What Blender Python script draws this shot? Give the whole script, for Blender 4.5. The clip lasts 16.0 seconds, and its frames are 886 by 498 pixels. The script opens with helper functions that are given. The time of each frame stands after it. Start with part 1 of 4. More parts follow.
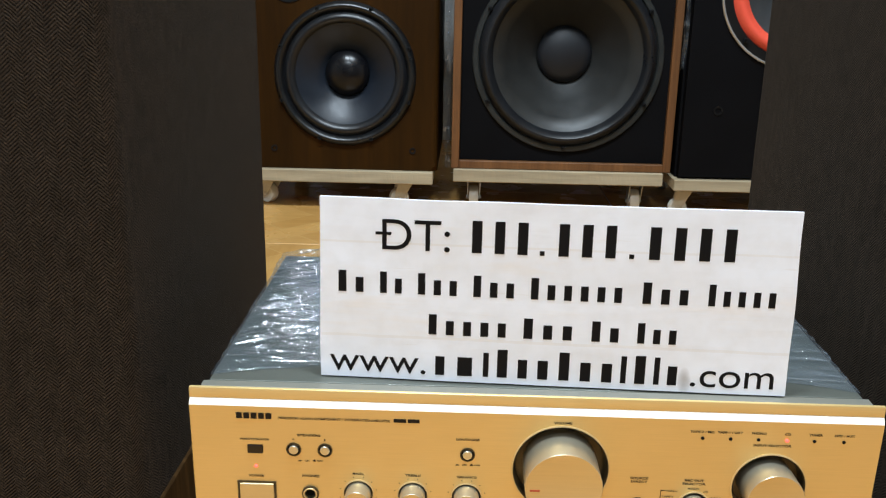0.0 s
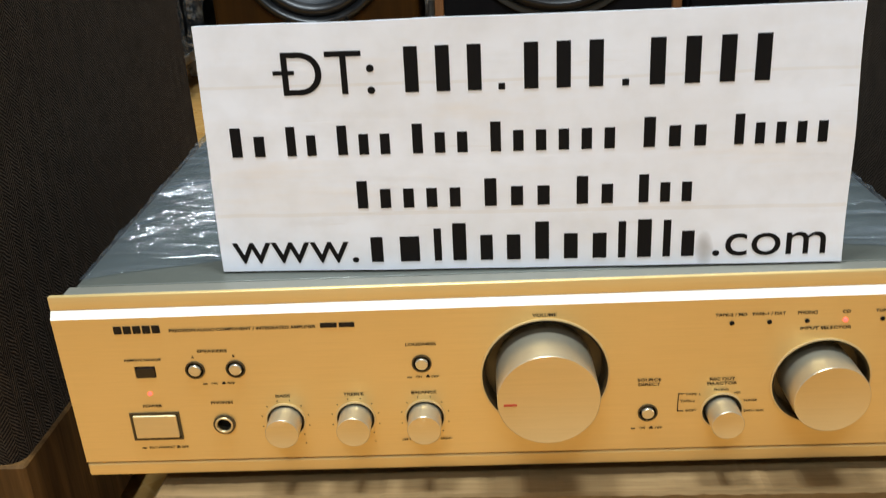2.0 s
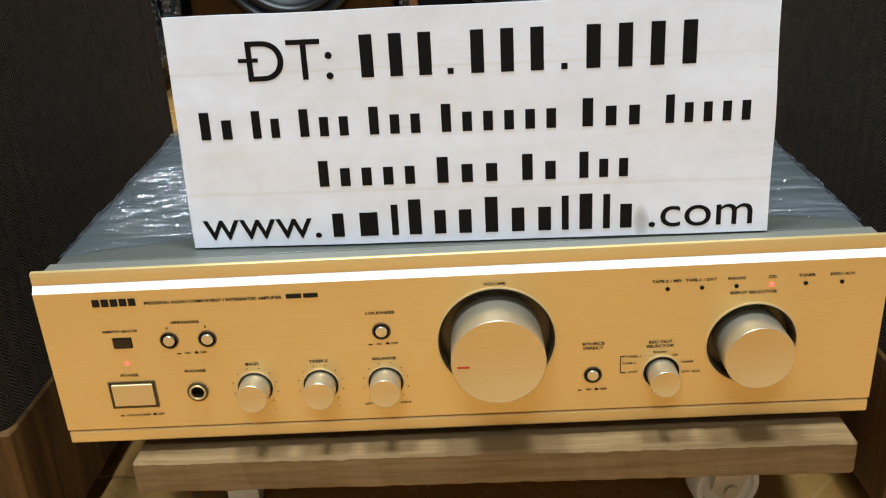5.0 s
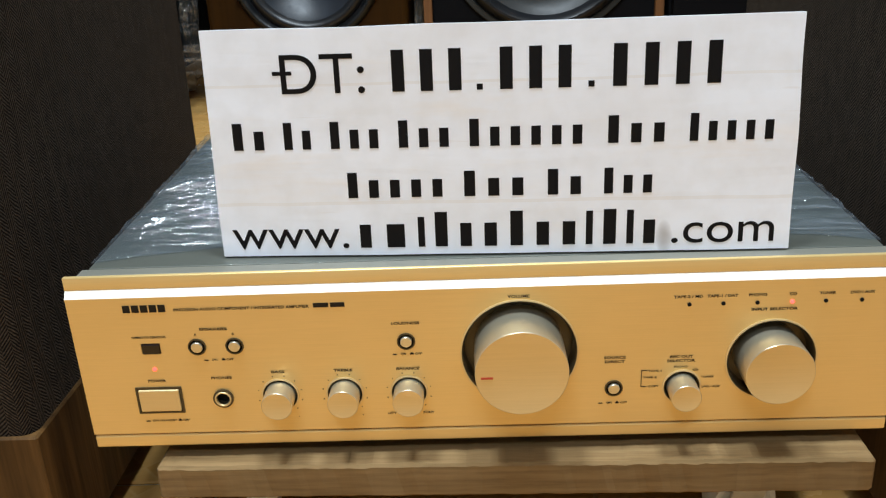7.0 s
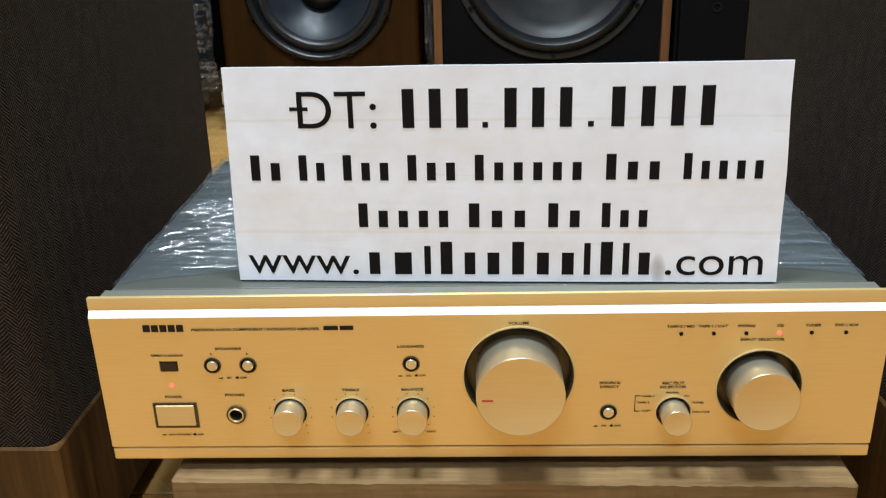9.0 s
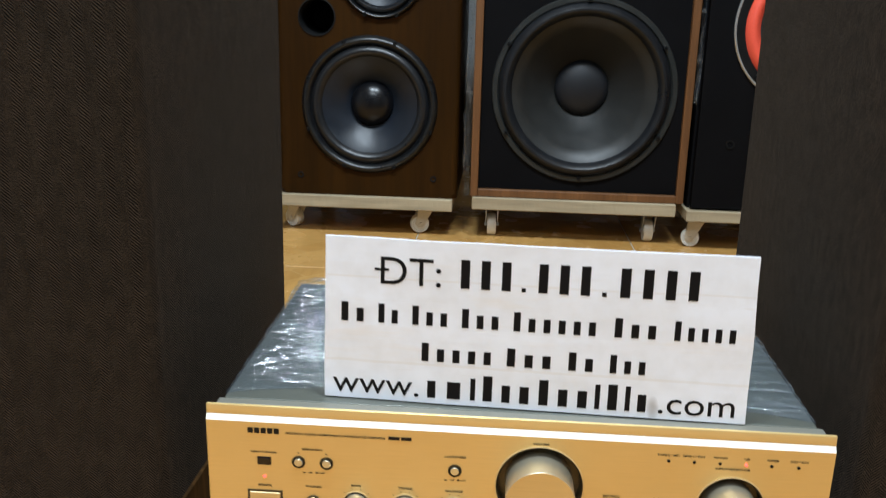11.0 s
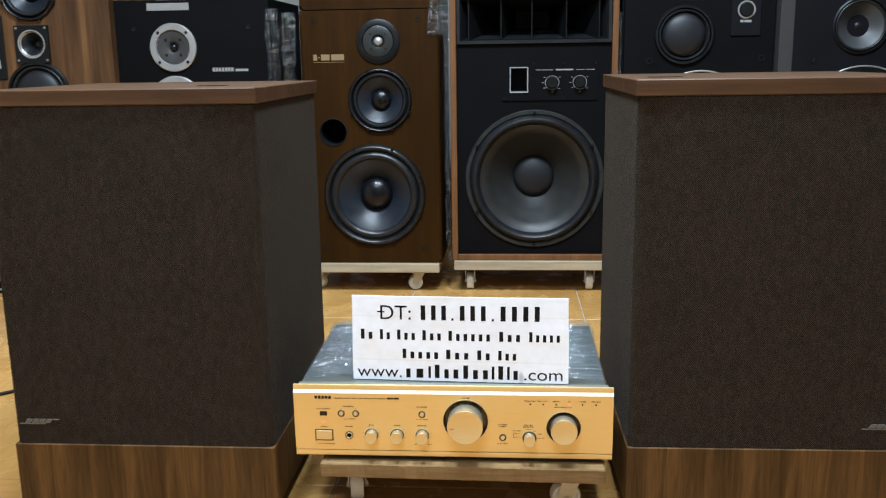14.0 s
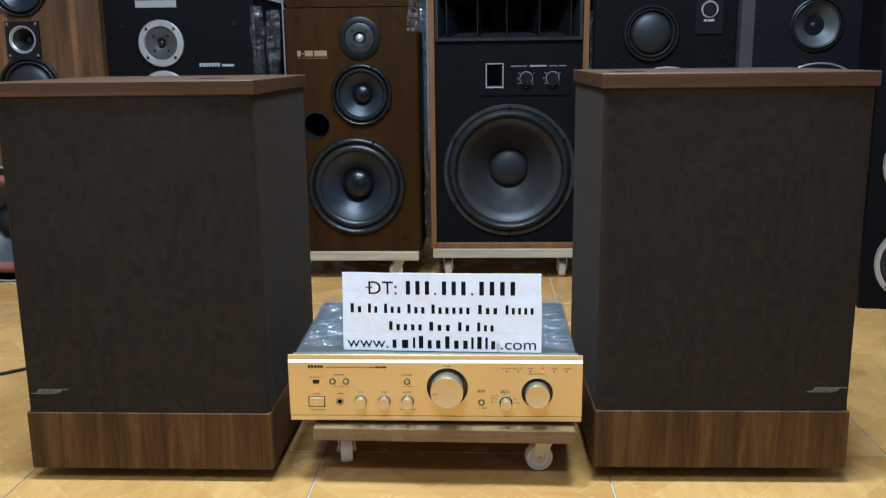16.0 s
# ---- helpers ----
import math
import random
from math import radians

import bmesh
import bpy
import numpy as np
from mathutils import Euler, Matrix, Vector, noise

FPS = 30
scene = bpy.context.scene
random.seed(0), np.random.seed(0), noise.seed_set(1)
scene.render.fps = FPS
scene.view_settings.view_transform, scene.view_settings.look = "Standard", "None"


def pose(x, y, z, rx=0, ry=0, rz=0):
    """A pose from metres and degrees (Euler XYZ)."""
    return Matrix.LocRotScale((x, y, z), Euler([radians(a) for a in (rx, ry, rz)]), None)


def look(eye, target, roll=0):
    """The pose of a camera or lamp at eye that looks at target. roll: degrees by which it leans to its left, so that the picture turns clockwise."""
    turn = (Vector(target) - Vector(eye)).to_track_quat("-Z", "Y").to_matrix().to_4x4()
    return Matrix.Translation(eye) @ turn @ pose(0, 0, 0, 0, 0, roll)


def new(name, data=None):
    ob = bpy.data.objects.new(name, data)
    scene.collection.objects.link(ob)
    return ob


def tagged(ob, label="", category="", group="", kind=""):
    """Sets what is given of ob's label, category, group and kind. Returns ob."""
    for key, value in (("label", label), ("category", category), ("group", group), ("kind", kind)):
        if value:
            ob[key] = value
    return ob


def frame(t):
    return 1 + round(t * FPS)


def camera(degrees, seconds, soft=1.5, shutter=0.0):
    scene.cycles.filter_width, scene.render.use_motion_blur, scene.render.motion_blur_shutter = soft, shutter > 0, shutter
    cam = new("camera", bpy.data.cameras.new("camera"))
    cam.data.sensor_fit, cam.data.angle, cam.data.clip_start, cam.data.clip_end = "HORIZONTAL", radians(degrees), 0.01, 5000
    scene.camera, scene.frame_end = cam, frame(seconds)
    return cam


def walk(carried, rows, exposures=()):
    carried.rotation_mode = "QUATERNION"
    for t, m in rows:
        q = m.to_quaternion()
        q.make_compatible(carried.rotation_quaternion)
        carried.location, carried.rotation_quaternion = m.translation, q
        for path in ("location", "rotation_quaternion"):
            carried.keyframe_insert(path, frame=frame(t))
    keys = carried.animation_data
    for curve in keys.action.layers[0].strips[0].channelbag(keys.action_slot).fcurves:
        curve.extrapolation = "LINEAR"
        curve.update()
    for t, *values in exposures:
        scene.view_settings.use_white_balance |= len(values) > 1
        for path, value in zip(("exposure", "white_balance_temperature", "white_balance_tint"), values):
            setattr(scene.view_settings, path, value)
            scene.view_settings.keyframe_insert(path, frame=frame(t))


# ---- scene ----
cam = camera(52.6, 16.0, 1.2, 0.4)
PATH = [
    (0, (-0.0465, -0.5133, 0.4514), (-0.0939, 1.4031, -0.1188), 1.08),
    (0.5, (-0.0253, -0.4652, 0.4367), (-0.1002, 1.4456, -0.1489), -0.91),
    (1, (-0.0212, -0.4151, 0.4134), (-0.0945, 1.4861, -0.2031), -1.62),
    (1.5, (0.0046, -0.3819, 0.3919), (-0.0998, 1.495, -0.291), -3.06),
    (2, (-0.0103, -0.3803, 0.3811), (-0.0943, 1.4625, -0.3916), -2.99),
    (2.5, (0.0013, -0.3771, 0.3727), (-0.0752, 1.4551, -0.4255), -3.62),
    (3, (0.0046, -0.3843, 0.3746), (-0.0804, 1.4516, -0.4144), -3.86),
    (3.5, (0.0046, -0.396, 0.377), (-0.0734, 1.4414, -0.4091), -3.77),
    (4, (0.0049, -0.4122, 0.3799), (-0.0647, 1.4291, -0.3979), -3.59),
    (6.5, (0.0045, -0.4181, 0.3799), (-0.0263, 1.4324, -0.3782), -2.95),
    (7, (-0.0056, -0.4237, 0.3801), (-0.0658, 1.4367, -0.3514), -2.41),
    (7.5, (-0.0053, -0.4235, 0.3858), (-0.0719, 1.4342, -0.3523), -2.16),
    (8, (-0.0063, -0.4228, 0.385), (-0.0691, 1.4382, -0.3449), -1.66),
    (10.5, (-0.0002, -0.5288, 0.452), (-0.1091, 1.377, -0.1448), -0.72),
    (11, (-0.0186, -0.5698, 0.4806), (-0.1362, 1.3553, -0.0488), 1.49),
    (11.5, (-0.0375, -0.6501, 0.526), (-0.1433, 1.2906, 0.0545), 2.33),
    (12, (-0.0338, -0.7859, 0.5863), (-0.0171, 1.1692, 0.1652), 0.61),
    (12.5, (-0.0309, -0.9167, 0.6354), (0.0619, 1.0414, 0.2389), 0.39),
    (13, (0.0061, -0.9904, 0.6267), (0.0746, 0.9656, 0.2149), -0.74),
    (13.5, (0.0367, -1.0743, 0.63), (-0.0227, 0.8811, 0.2139), -2.38),
    (14, (0.0777, -1.1507, 0.6384), (-0.0685, 0.8004, 0.2236), -0.84),
    (14.5, (0.0793, -1.1943, 0.6266), (-0.0662, 0.7501, 0.1815), 0.07),
    (15, (0.0818, -1.2087, 0.6222), (-0.069, 0.7293, 0.1516), -0.80),
    (15.5, (0.0868, -1.2301, 0.628), (-0.0246, 0.7113, 0.1607), -1.29),
    (16, (0.0735, -1.2609, 0.6356), (-0.0173, 0.6923, 0.2148), -0.65),
]
EXPOSURES = [(0.0, 0.0, 6350, 10), (1.0, 0.0, 6650, 10), (2.0, -0.12, 6600, 10), (3.5, -0.14, 6450, 10), (8.2, -0.14, 6400, 10), (10.5, -0.08, 6250, 10), (11.5, 0.0, 6700, 10), (12.0, 0.22, 7200, 11), (12.5, 0.44, 7000, 10), (13.5, 0.33, 6400, 10), (14.5, 0.21, 5800, 10), (15.5, 0.09, 5650, 10), (16.0, 0.08, 5450, 10)]
walk(cam, [(t, look(eye, target, roll)) for t, eye, target, roll in PATH], EXPOSURES)


# ---- world and light ----
world = bpy.data.worlds.new("room_dark")
scene.world = world
world.use_nodes = True
world.node_tree.nodes["Background"].inputs["Color"].default_value = (0.9, 0.95, 1.0, 1)
world.node_tree.nodes["Background"].inputs["Strength"].default_value = 0.05


def overhead_light(x, y, sx, sy, watts, colour):
    data = bpy.data.lights.new("overhead_light", "AREA")
    data.shape, data.size, data.size_y, data.energy, data.color = "RECTANGLE", sx, sy, watts, colour
    new("overhead_light", data).matrix_world = pose(x, y, 2.58)


LAMP = (0.775, 0.905, 1.0)
overhead_light(-0.45, -0.18, 0.35, 0.35, 66, LAMP)
overhead_light(0.32, -0.18, 0.35, 0.35, 66, LAMP)
# unseen fill added towards the front to brighten the sign and amplifier panel
overhead_light(-0.30, -1.9, 1.2, 0.3, 50, LAMP)


# ---- materials ----
def shader(name):
    m = bpy.data.materials.new(name)
    m.use_nodes = True
    t = m.node_tree
    return m, t, t.nodes["Principled BSDF"]


def link(t, a, b):
    t.links.new(a, b)


def coords(t, scale=(1, 1, 1), rot=(0, 0, 0)):
    c, mp = t.nodes.new("ShaderNodeTexCoord"), t.nodes.new("ShaderNodeMapping")
    mp.inputs["Scale"].default_value = scale
    mp.inputs["Rotation"].default_value = rot
    link(t, c.outputs["Object"], mp.inputs["Vector"])
    return mp.outputs["Vector"]


def noise_of(t, vec, scale, detail=4, rough=0.55, distort=0.0):
    n = t.nodes.new("ShaderNodeTexNoise")
    n.inputs["Scale"].default_value, n.inputs["Detail"].default_value = scale, detail
    n.inputs["Roughness"].default_value, n.inputs["Distortion"].default_value = rough, distort
    link(t, vec, n.inputs["Vector"])
    return n.outputs["Fac"]


def ramp(t, fac, stops):
    r = t.nodes.new("ShaderNodeValToRGB")
    e = r.color_ramp.elements
    while len(e) < len(stops):
        e.new(0.5)
    for el, (p, c) in zip(e, stops):
        el.position, el.color = p, (*c, 1) if len(c) == 3 else c
    link(t, fac, r.inputs["Fac"])
    return r.outputs["Color"]


def grey(v):
    return (v, v, v)


def mixed(t, fac, a, b, mode="MIX"):
    n = t.nodes.new("ShaderNodeMix")
    n.data_type, n.blend_type = "RGBA", mode
    for sock, v in ((n.inputs[0], fac), (n.inputs[6], a), (n.inputs[7], b)):
        if isinstance(v, (int, float)):
            sock.default_value = v
        elif isinstance(v, tuple):
            sock.default_value = (*v, 1)
        else:
            link(t, v, sock)
    return n.outputs[2]


def calc(t, op, a, b=0.0):
    n = t.nodes.new("ShaderNodeMath")
    n.operation = op
    for sock, v in zip(n.inputs, (a, b)):
        if isinstance(v, (int, float)):
            sock.default_value = v
        else:
            link(t, v, sock)
    return n.outputs[0]


def bumped(t, p, height, strength, distance=0.001):
    b = t.nodes.new("ShaderNodeBump")
    b.inputs["Strength"].default_value, b.inputs["Distance"].default_value = strength, distance
    link(t, height, b.inputs["Height"])
    link(t, b.outputs["Normal"], p.inputs["Normal"])


def surface(name, base, rough=0.5, metal=0.0, vary=0.12, fine=220, coarse=9, bump=0.1, sheen=0.0, coat=0.0, spec=0.5):
    """A plain surface with grain and blotches at two scales."""
    m, t, p = shader(name)
    v = coords(t)
    a, b = noise_of(t, v, fine, 3), noise_of(t, v, coarse, 5)
    lo, hi = tuple(c * (1 - vary) for c in base), tuple(min(1, c * (1 + vary)) for c in base)
    col = mixed(t, 0.45, ramp(t, b, [(0.3, lo), (0.7, hi)]), ramp(t, a, [(0.3, lo), (0.7, hi)]))
    link(t, col, p.inputs["Base Color"])
    link(t, ramp(t, b, [(0.3, grey(max(0.02, rough - 0.07))), (0.7, grey(min(1, rough + 0.07)))]), p.inputs["Roughness"])
    p.inputs["Metallic"].default_value = metal
    p.inputs["Sheen Weight"].default_value = sheen
    p.inputs["Coat Weight"].default_value = coat
    p.inputs["Specular IOR Level"].default_value = spec
    if bump:
        bumped(t, p, a, bump, 0.0006)
    return m


def wood(name, dark, light, along="x", rough=0.4, ring=26, coat=0.0, streak=1.0, spec=0.28):
    m, t, p = shader(name)
    sc = {"x": (0.06, 1, 1), "y": (1, 0.06, 1), "z": (1, 1, 0.06)}[along]
    v = coords(t, sc)
    a = noise_of(t, v, ring, 5, 0.6, 0.8)
    b = noise_of(t, v, ring * 7, 3)
    c = noise_of(t, coords(t), 4, 3)
    mid = tuple((x + y) / 2 for x, y in zip(dark, light))
    col = ramp(t, a, [(0.28, dark), (0.5, mid), (0.66, light), (0.8, mid)])
    fine = ramp(t, b, [(0.35, grey(0.72 + 0.1 * (1 - streak))), (0.6, grey(1.0))])
    col = mixed(t, 0.8, col, fine, "MULTIPLY")
    col = mixed(t, 0.5, col, ramp(t, c, [(0.3, grey(0.8)), (0.7, grey(1.0))]), "MULTIPLY")
    link(t, col, p.inputs["Base Color"])
    link(t, ramp(t, b, [(0.3, grey(rough + 0.1)), (0.7, grey(rough))]), p.inputs["Roughness"])
    p.inputs["Coat Weight"].default_value = coat
    p.inputs["Specular IOR Level"].default_value = spec
    bumped(t, p, b, 0.12, 0.0005)
    return m


def grille_cloth():
    """Brown herringbone tweed: zigzag ribs about two millimetres apart, in columns under a centimetre wide."""
    m, t, p = shader("grille_cloth")
    c = t.nodes.new("ShaderNodeTexCoord")
    sep = t.nodes.new("ShaderNodeSeparateXYZ")
    link(t, c.outputs["Object"], sep.inputs[0])
    half = calc(t, "SIGN", calc(t, "SUBTRACT", sep.outputs[0], 0.188))
    u = calc(t, "ADD", sep.outputs[0], calc(t, "MULTIPLY", sep.outputs[1], half))
    wob = noise_of(t, c.outputs["Object"], 160, 3)
    u = calc(t, "ADD", u, calc(t, "MULTIPLY", calc(t, "SUBTRACT", wob, 0.5), 0.0012))
    col_u = calc(t, "MULTIPLY", u, 138.0)
    across = calc(t, "FRACT", col_u)
    odd = calc(t, "MODULO", calc(t, "ADD", calc(t, "FLOOR", col_u), 1000.0), 2.0)
    slant = calc(t, "ABSOLUTE", calc(t, "SUBTRACT", across, odd))
    ph = calc(t, "ADD", calc(t, "MULTIPLY", sep.outputs[2], 430.0), calc(t, "MULTIPLY", slant, 2.7))
    ph = calc(t, "ADD", calc(t, "ADD", ph, calc(t, "MULTIPLY", odd, 0.5)), calc(t, "MULTIPLY", wob, 0.8))
    rib = calc(t, "ADD", calc(t, "MULTIPLY", calc(t, "SINE", calc(t, "MULTIPLY", ph, 6.2832)), 0.5), 0.5)
    fleck = noise_of(t, c.outputs["Object"], 620, 3)
    cloud = noise_of(t, c.outputs["Object"], 14, 4)
    mott = noise_of(t, coords(t, (1, 1, 0.6)), 110, 3, 0.6)
    rib = calc(t, "ADD", calc(t, "MULTIPLY", rib, ramp(t, mott, [(0.36, grey(0.76)), (0.62, grey(1.0))])), calc(t, "MULTIPLY", mott, 0.04))
    col = ramp(t, rib, [(0.20, (0.0058, 0.0041, 0.0029)), (0.90, (0.0520, 0.0380, 0.0273))])
    col = mixed(t, 0.7, col, ramp(t, fleck, [(0.35, grey(0.50)), (0.58, grey(1.0)), (0.72, grey(1.6))]), "MULTIPLY")
    col = mixed(t, 0.6, col, ramp(t, cloud, [(0.3, grey(0.86)), (0.7, (1.15, 1.11, 1.07))]), "MULTIPLY")
    link(t, col, p.inputs["Base Color"])
    p.inputs["Roughness"].default_value = 0.95
    p.inputs["Specular IOR Level"].default_value = 0.1
    p.inputs["Sheen Roughness"].default_value = 0.5
    p.inputs["Sheen Tint"].default_value = (0.88, 0.72, 0.58, 1)
    link(t, calc(t, "MULTIPLY", calc(t, "MULTIPLY", rib, fleck), 0.15), p.inputs["Sheen Weight"])
    bumped(t, p, rib, 0.42, 0.0007)
    return m


def tile_glaze():
    """Glazed tile printed with small parquet strips laid crosswise."""
    m, t, p = shader("parquet_print_tile")
    c = t.nodes.new("ShaderNodeTexCoord")
    info = t.nodes.new("ShaderNodeObjectInfo")
    mp = t.nodes.new("ShaderNodeMapping")
    mp.inputs["Rotation"].default_value = (0, 0, radians(45))
    mp.inputs["Location"].default_value = (0.03, 0.05, 0)
    link(t, c.outputs["Object"], mp.inputs["Vector"])
    cell = 0.1069

    def strips(turn):
        rot = t.nodes.new("ShaderNodeMapping")
        rot.inputs["Rotation"].default_value = (0, 0, turn)
        link(t, mp.outputs[0], rot.inputs["Vector"])
        b = t.nodes.new("ShaderNodeTexBrick")
        b.offset, b.squash = 0.5, 1.0
        b.inputs["Scale"].default_value = 1.0
        b.inputs["Brick Width"].default_value = cell * 2
        b.inputs["Row Height"].default_value = cell / 2
        b.inputs["Mortar Size"].default_value = 0.0022
        b.inputs["Mortar Smooth"].default_value = 1.0
        b.inputs["Color1"].default_value = (0.575, 0.325, 0.102, 1)
        b.inputs["Color2"].default_value = (0.495, 0.262, 0.074, 1)
        b.inputs["Mortar"].default_value = (0.58, 0.345, 0.120, 1)
        link(t, rot.outputs[0], b.inputs["Vector"])
        return b.outputs["Color"]

    ch = t.nodes.new("ShaderNodeTexChecker")
    ch.inputs["Scale"].default_value = 1 / (cell * 2)
    ch.inputs["Color1"].default_value, ch.inputs["Color2"].default_value = (0, 0, 0, 1), (1, 1, 1, 1)
    link(t, mp.outputs[0], ch.inputs["Vector"])
    col = mixed(t, ch.outputs["Fac"], strips(0), strips(radians(90)))
    grain = noise_of(t, coords(t, (1, 0.15, 1), (0, 0, radians(45))), 60, 4)
    cloud = noise_of(t, c.outputs["Object"], 5, 3)
    col = mixed(t, 0.5, col, ramp(t, grain, [(0.3, (0.72, 0.66, 0.58)), (0.7, grey(1.02))]), "MULTIPLY")
    col = mixed(t, 0.5, col, ramp(t, cloud, [(0.3, (0.8, 0.76, 0.7)), (0.7, (1.1, 1.1, 1.1))]), "MULTIPLY")
    shade = ramp(t, info.outputs["Random"], [(0.0, grey(0.93)), (1.0, grey(1.0))])
    col = mixed(t, 1.0, col, shade, "MULTIPLY")
    link(t, col, p.inputs["Base Color"])
    smear = noise_of(t, c.outputs["Object"], 9, 5)
    link(t, ramp(t, smear, [(0.3, grey(0.16)), (0.7, grey(0.34))]), p.inputs["Roughness"])
    bumped(t, p, cloud, 0.05, 0.002)
    return m


def film_sheet(name, clear=0.62, tint=(0.85, 0.9, 0.95), crease_scale=95):
    """Clear stretch film: mostly see-through, with glossy creases."""
    m, t, p = shader(name)
    t.nodes.remove(p)
    out = t.nodes["Material Output"]
    tr, gl, df = t.nodes.new("ShaderNodeBsdfTransparent"), t.nodes.new("ShaderNodeBsdfGlossy"), t.nodes.new("ShaderNodeBsdfDiffuse")
    tr.inputs["Color"].default_value = (*tint, 1)
    gl.inputs["Roughness"].default_value = 0.07
    df.inputs["Color"].default_value = (0.52, 0.58, 0.64, 1)
    v = coords(t, (0.10, 1, 1), (0, 0, radians(-16)))
    crease = noise_of(t, v, crease_scale, 4, 0.6, 0.9)
    b = t.nodes.new("ShaderNodeBump")
    b.inputs["Strength"].default_value, b.inputs["Distance"].default_value = 0.9, 0.5 / crease_scale
    link(t, crease, b.inputs["Height"])
    link(t, b.outputs["Normal"], gl.inputs["Normal"])
    m1, m2 = t.nodes.new("ShaderNodeMixShader"), t.nodes.new("ShaderNodeMixShader")
    m1.inputs[0].default_value = 0.24
    link(t, gl.outputs[0], m1.inputs[1])
    link(t, df.outputs[0], m1.inputs[2])
    haze = ramp(t, crease, [(0.46, grey(min(0.95, clear + 0.22))), (0.62, grey(clear)), (0.72, grey(clear - 0.48))])
    link(t, haze, m2.inputs[0])
    link(t, m1.outputs[0], m2.inputs[1])
    link(t, tr.outputs[0], m2.inputs[2])
    link(t, m2.outputs[0], out.inputs["Surface"])
    return m


def glowing(name, colour, power):
    m, t, p = shader(name)
    p.inputs["Base Color"].default_value = (*colour, 1)
    p.inputs["Emission Color"].default_value = (*colour, 1)
    p.inputs["Emission Strength"].default_value = power
    return m


def brushed(name, base, rough, metal, along="x", vary=0.05):
    """Anodised metal with a fine brushed grain."""
    m, t, p = shader(name)
    sc = {"x": (0.02, 1, 1), "z": (1, 1, 0.02)}[along]
    a = noise_of(t, coords(t, sc), 1500, 2)
    b = noise_of(t, coords(t), 18, 4)
    lo, hi = tuple(c * (1 - vary) for c in base), tuple(min(1, c * (1 + vary)) for c in base)
    col = mixed(t, 0.5, ramp(t, a, [(0.3, lo), (0.7, hi)]), ramp(t, b, [(0.3, lo), (0.7, hi)]))
    link(t, col, p.inputs["Base Color"])
    link(t, ramp(t, b, [(0.3, grey(rough - 0.03)), (0.7, grey(rough + 0.04))]), p.inputs["Roughness"])
    p.inputs["Metallic"].default_value = metal
    bumped(t, p, a, 0.04, 0.0002)
    return m


def sign_paper():
    """White paper under laminate, with faint yellowing, smudges and two long creases."""
    m, t, p = shader("laminated_paper")
    v = coords(t)
    a = noise_of(t, coords(t, (0.8, 1, 1.1)), 11, 3)
    b = noise_of(t, v, 70, 3)
    sep = t.nodes.new("ShaderNodeSeparateXYZ")
    link(t, v, sep.inputs[0])
    col = ramp(t, a, [(0.22, (0.73, 0.73, 0.78)), (0.40, (0.825, 0.85, 0.93)), (0.62, (0.83, 0.86, 0.95)), (0.80, (0.83, 0.79, 0.76))])
    col = mixed(t, 0.18, col, ramp(t, b, [(0.3, (0.7, 0.66, 0.6)), (0.6, grey(1.0))]), "MULTIPLY")
    tan = noise_of(t, coords(t, (0.22, 1, 1.5)), 30, 4, 0.6, 0.4)
    col = mixed(t, ramp(t, tan, [(0.56, grey(0.0)), (0.74, grey(0.42))]), col, (0.80, 0.70, 0.60))
    scuff = noise_of(t, coords(t, (0.06, 1, 1)), 260, 3)
    col = mixed(t, ramp(t, scuff, [(0.70, grey(0.0)), (0.78, grey(0.35))]), col, (0.62, 0.56, 0.50))
    wob = calc(t, "MULTIPLY", calc(t, "SUBTRACT", noise_of(t, v, 12, 2), 0.5), 0.003)
    zz = calc(t, "ADD", sep.outputs[2], wob)
    for h, w in ((0.0285, 0.0009), (0.0905, 0.0007)):
        near = calc(t, "LESS_THAN", calc(t, "ABSOLUTE", calc(t, "SUBTRACT", zz, h)), w)
        col = mixed(t, calc(t, "MULTIPLY", near, 0.22), col, (0.66, 0.58, 0.47))
    link(t, col, p.inputs["Base Color"])
    spot = calc(t, "ADD", calc(t, "POWER", calc(t, "MULTIPLY", calc(t, "SUBTRACT", sep.outputs[0], 0.0845), 260.0), 2.0), calc(t, "POWER", calc(t, "MULTIPLY", calc(t, "SUBTRACT", sep.outputs[2], 0.007), 120.0), 2.0))
    stain = calc(t, "MULTIPLY", calc(t, "MAXIMUM", calc(t, "SUBTRACT", 1.0, calc(t, "ADD", calc(t, "MULTIPLY", spot, 0.5), calc(t, "MULTIPLY", b, 0.6))), 0.0), 0.7)
    link(t, mixed(t, stain, col, (0.16, 0.12, 0.085)), p.inputs["Base Color"])
    p.inputs["Roughness"].default_value = 0.3
    p.inputs["Coat Weight"].default_value = 0.3
    p.inputs["Coat Roughness"].default_value = 0.12
    bumped(t, p, calc(t, "ADD", a, calc(t, "MULTIPLY", tan, 0.35)), 0.30, 0.003)
    return m


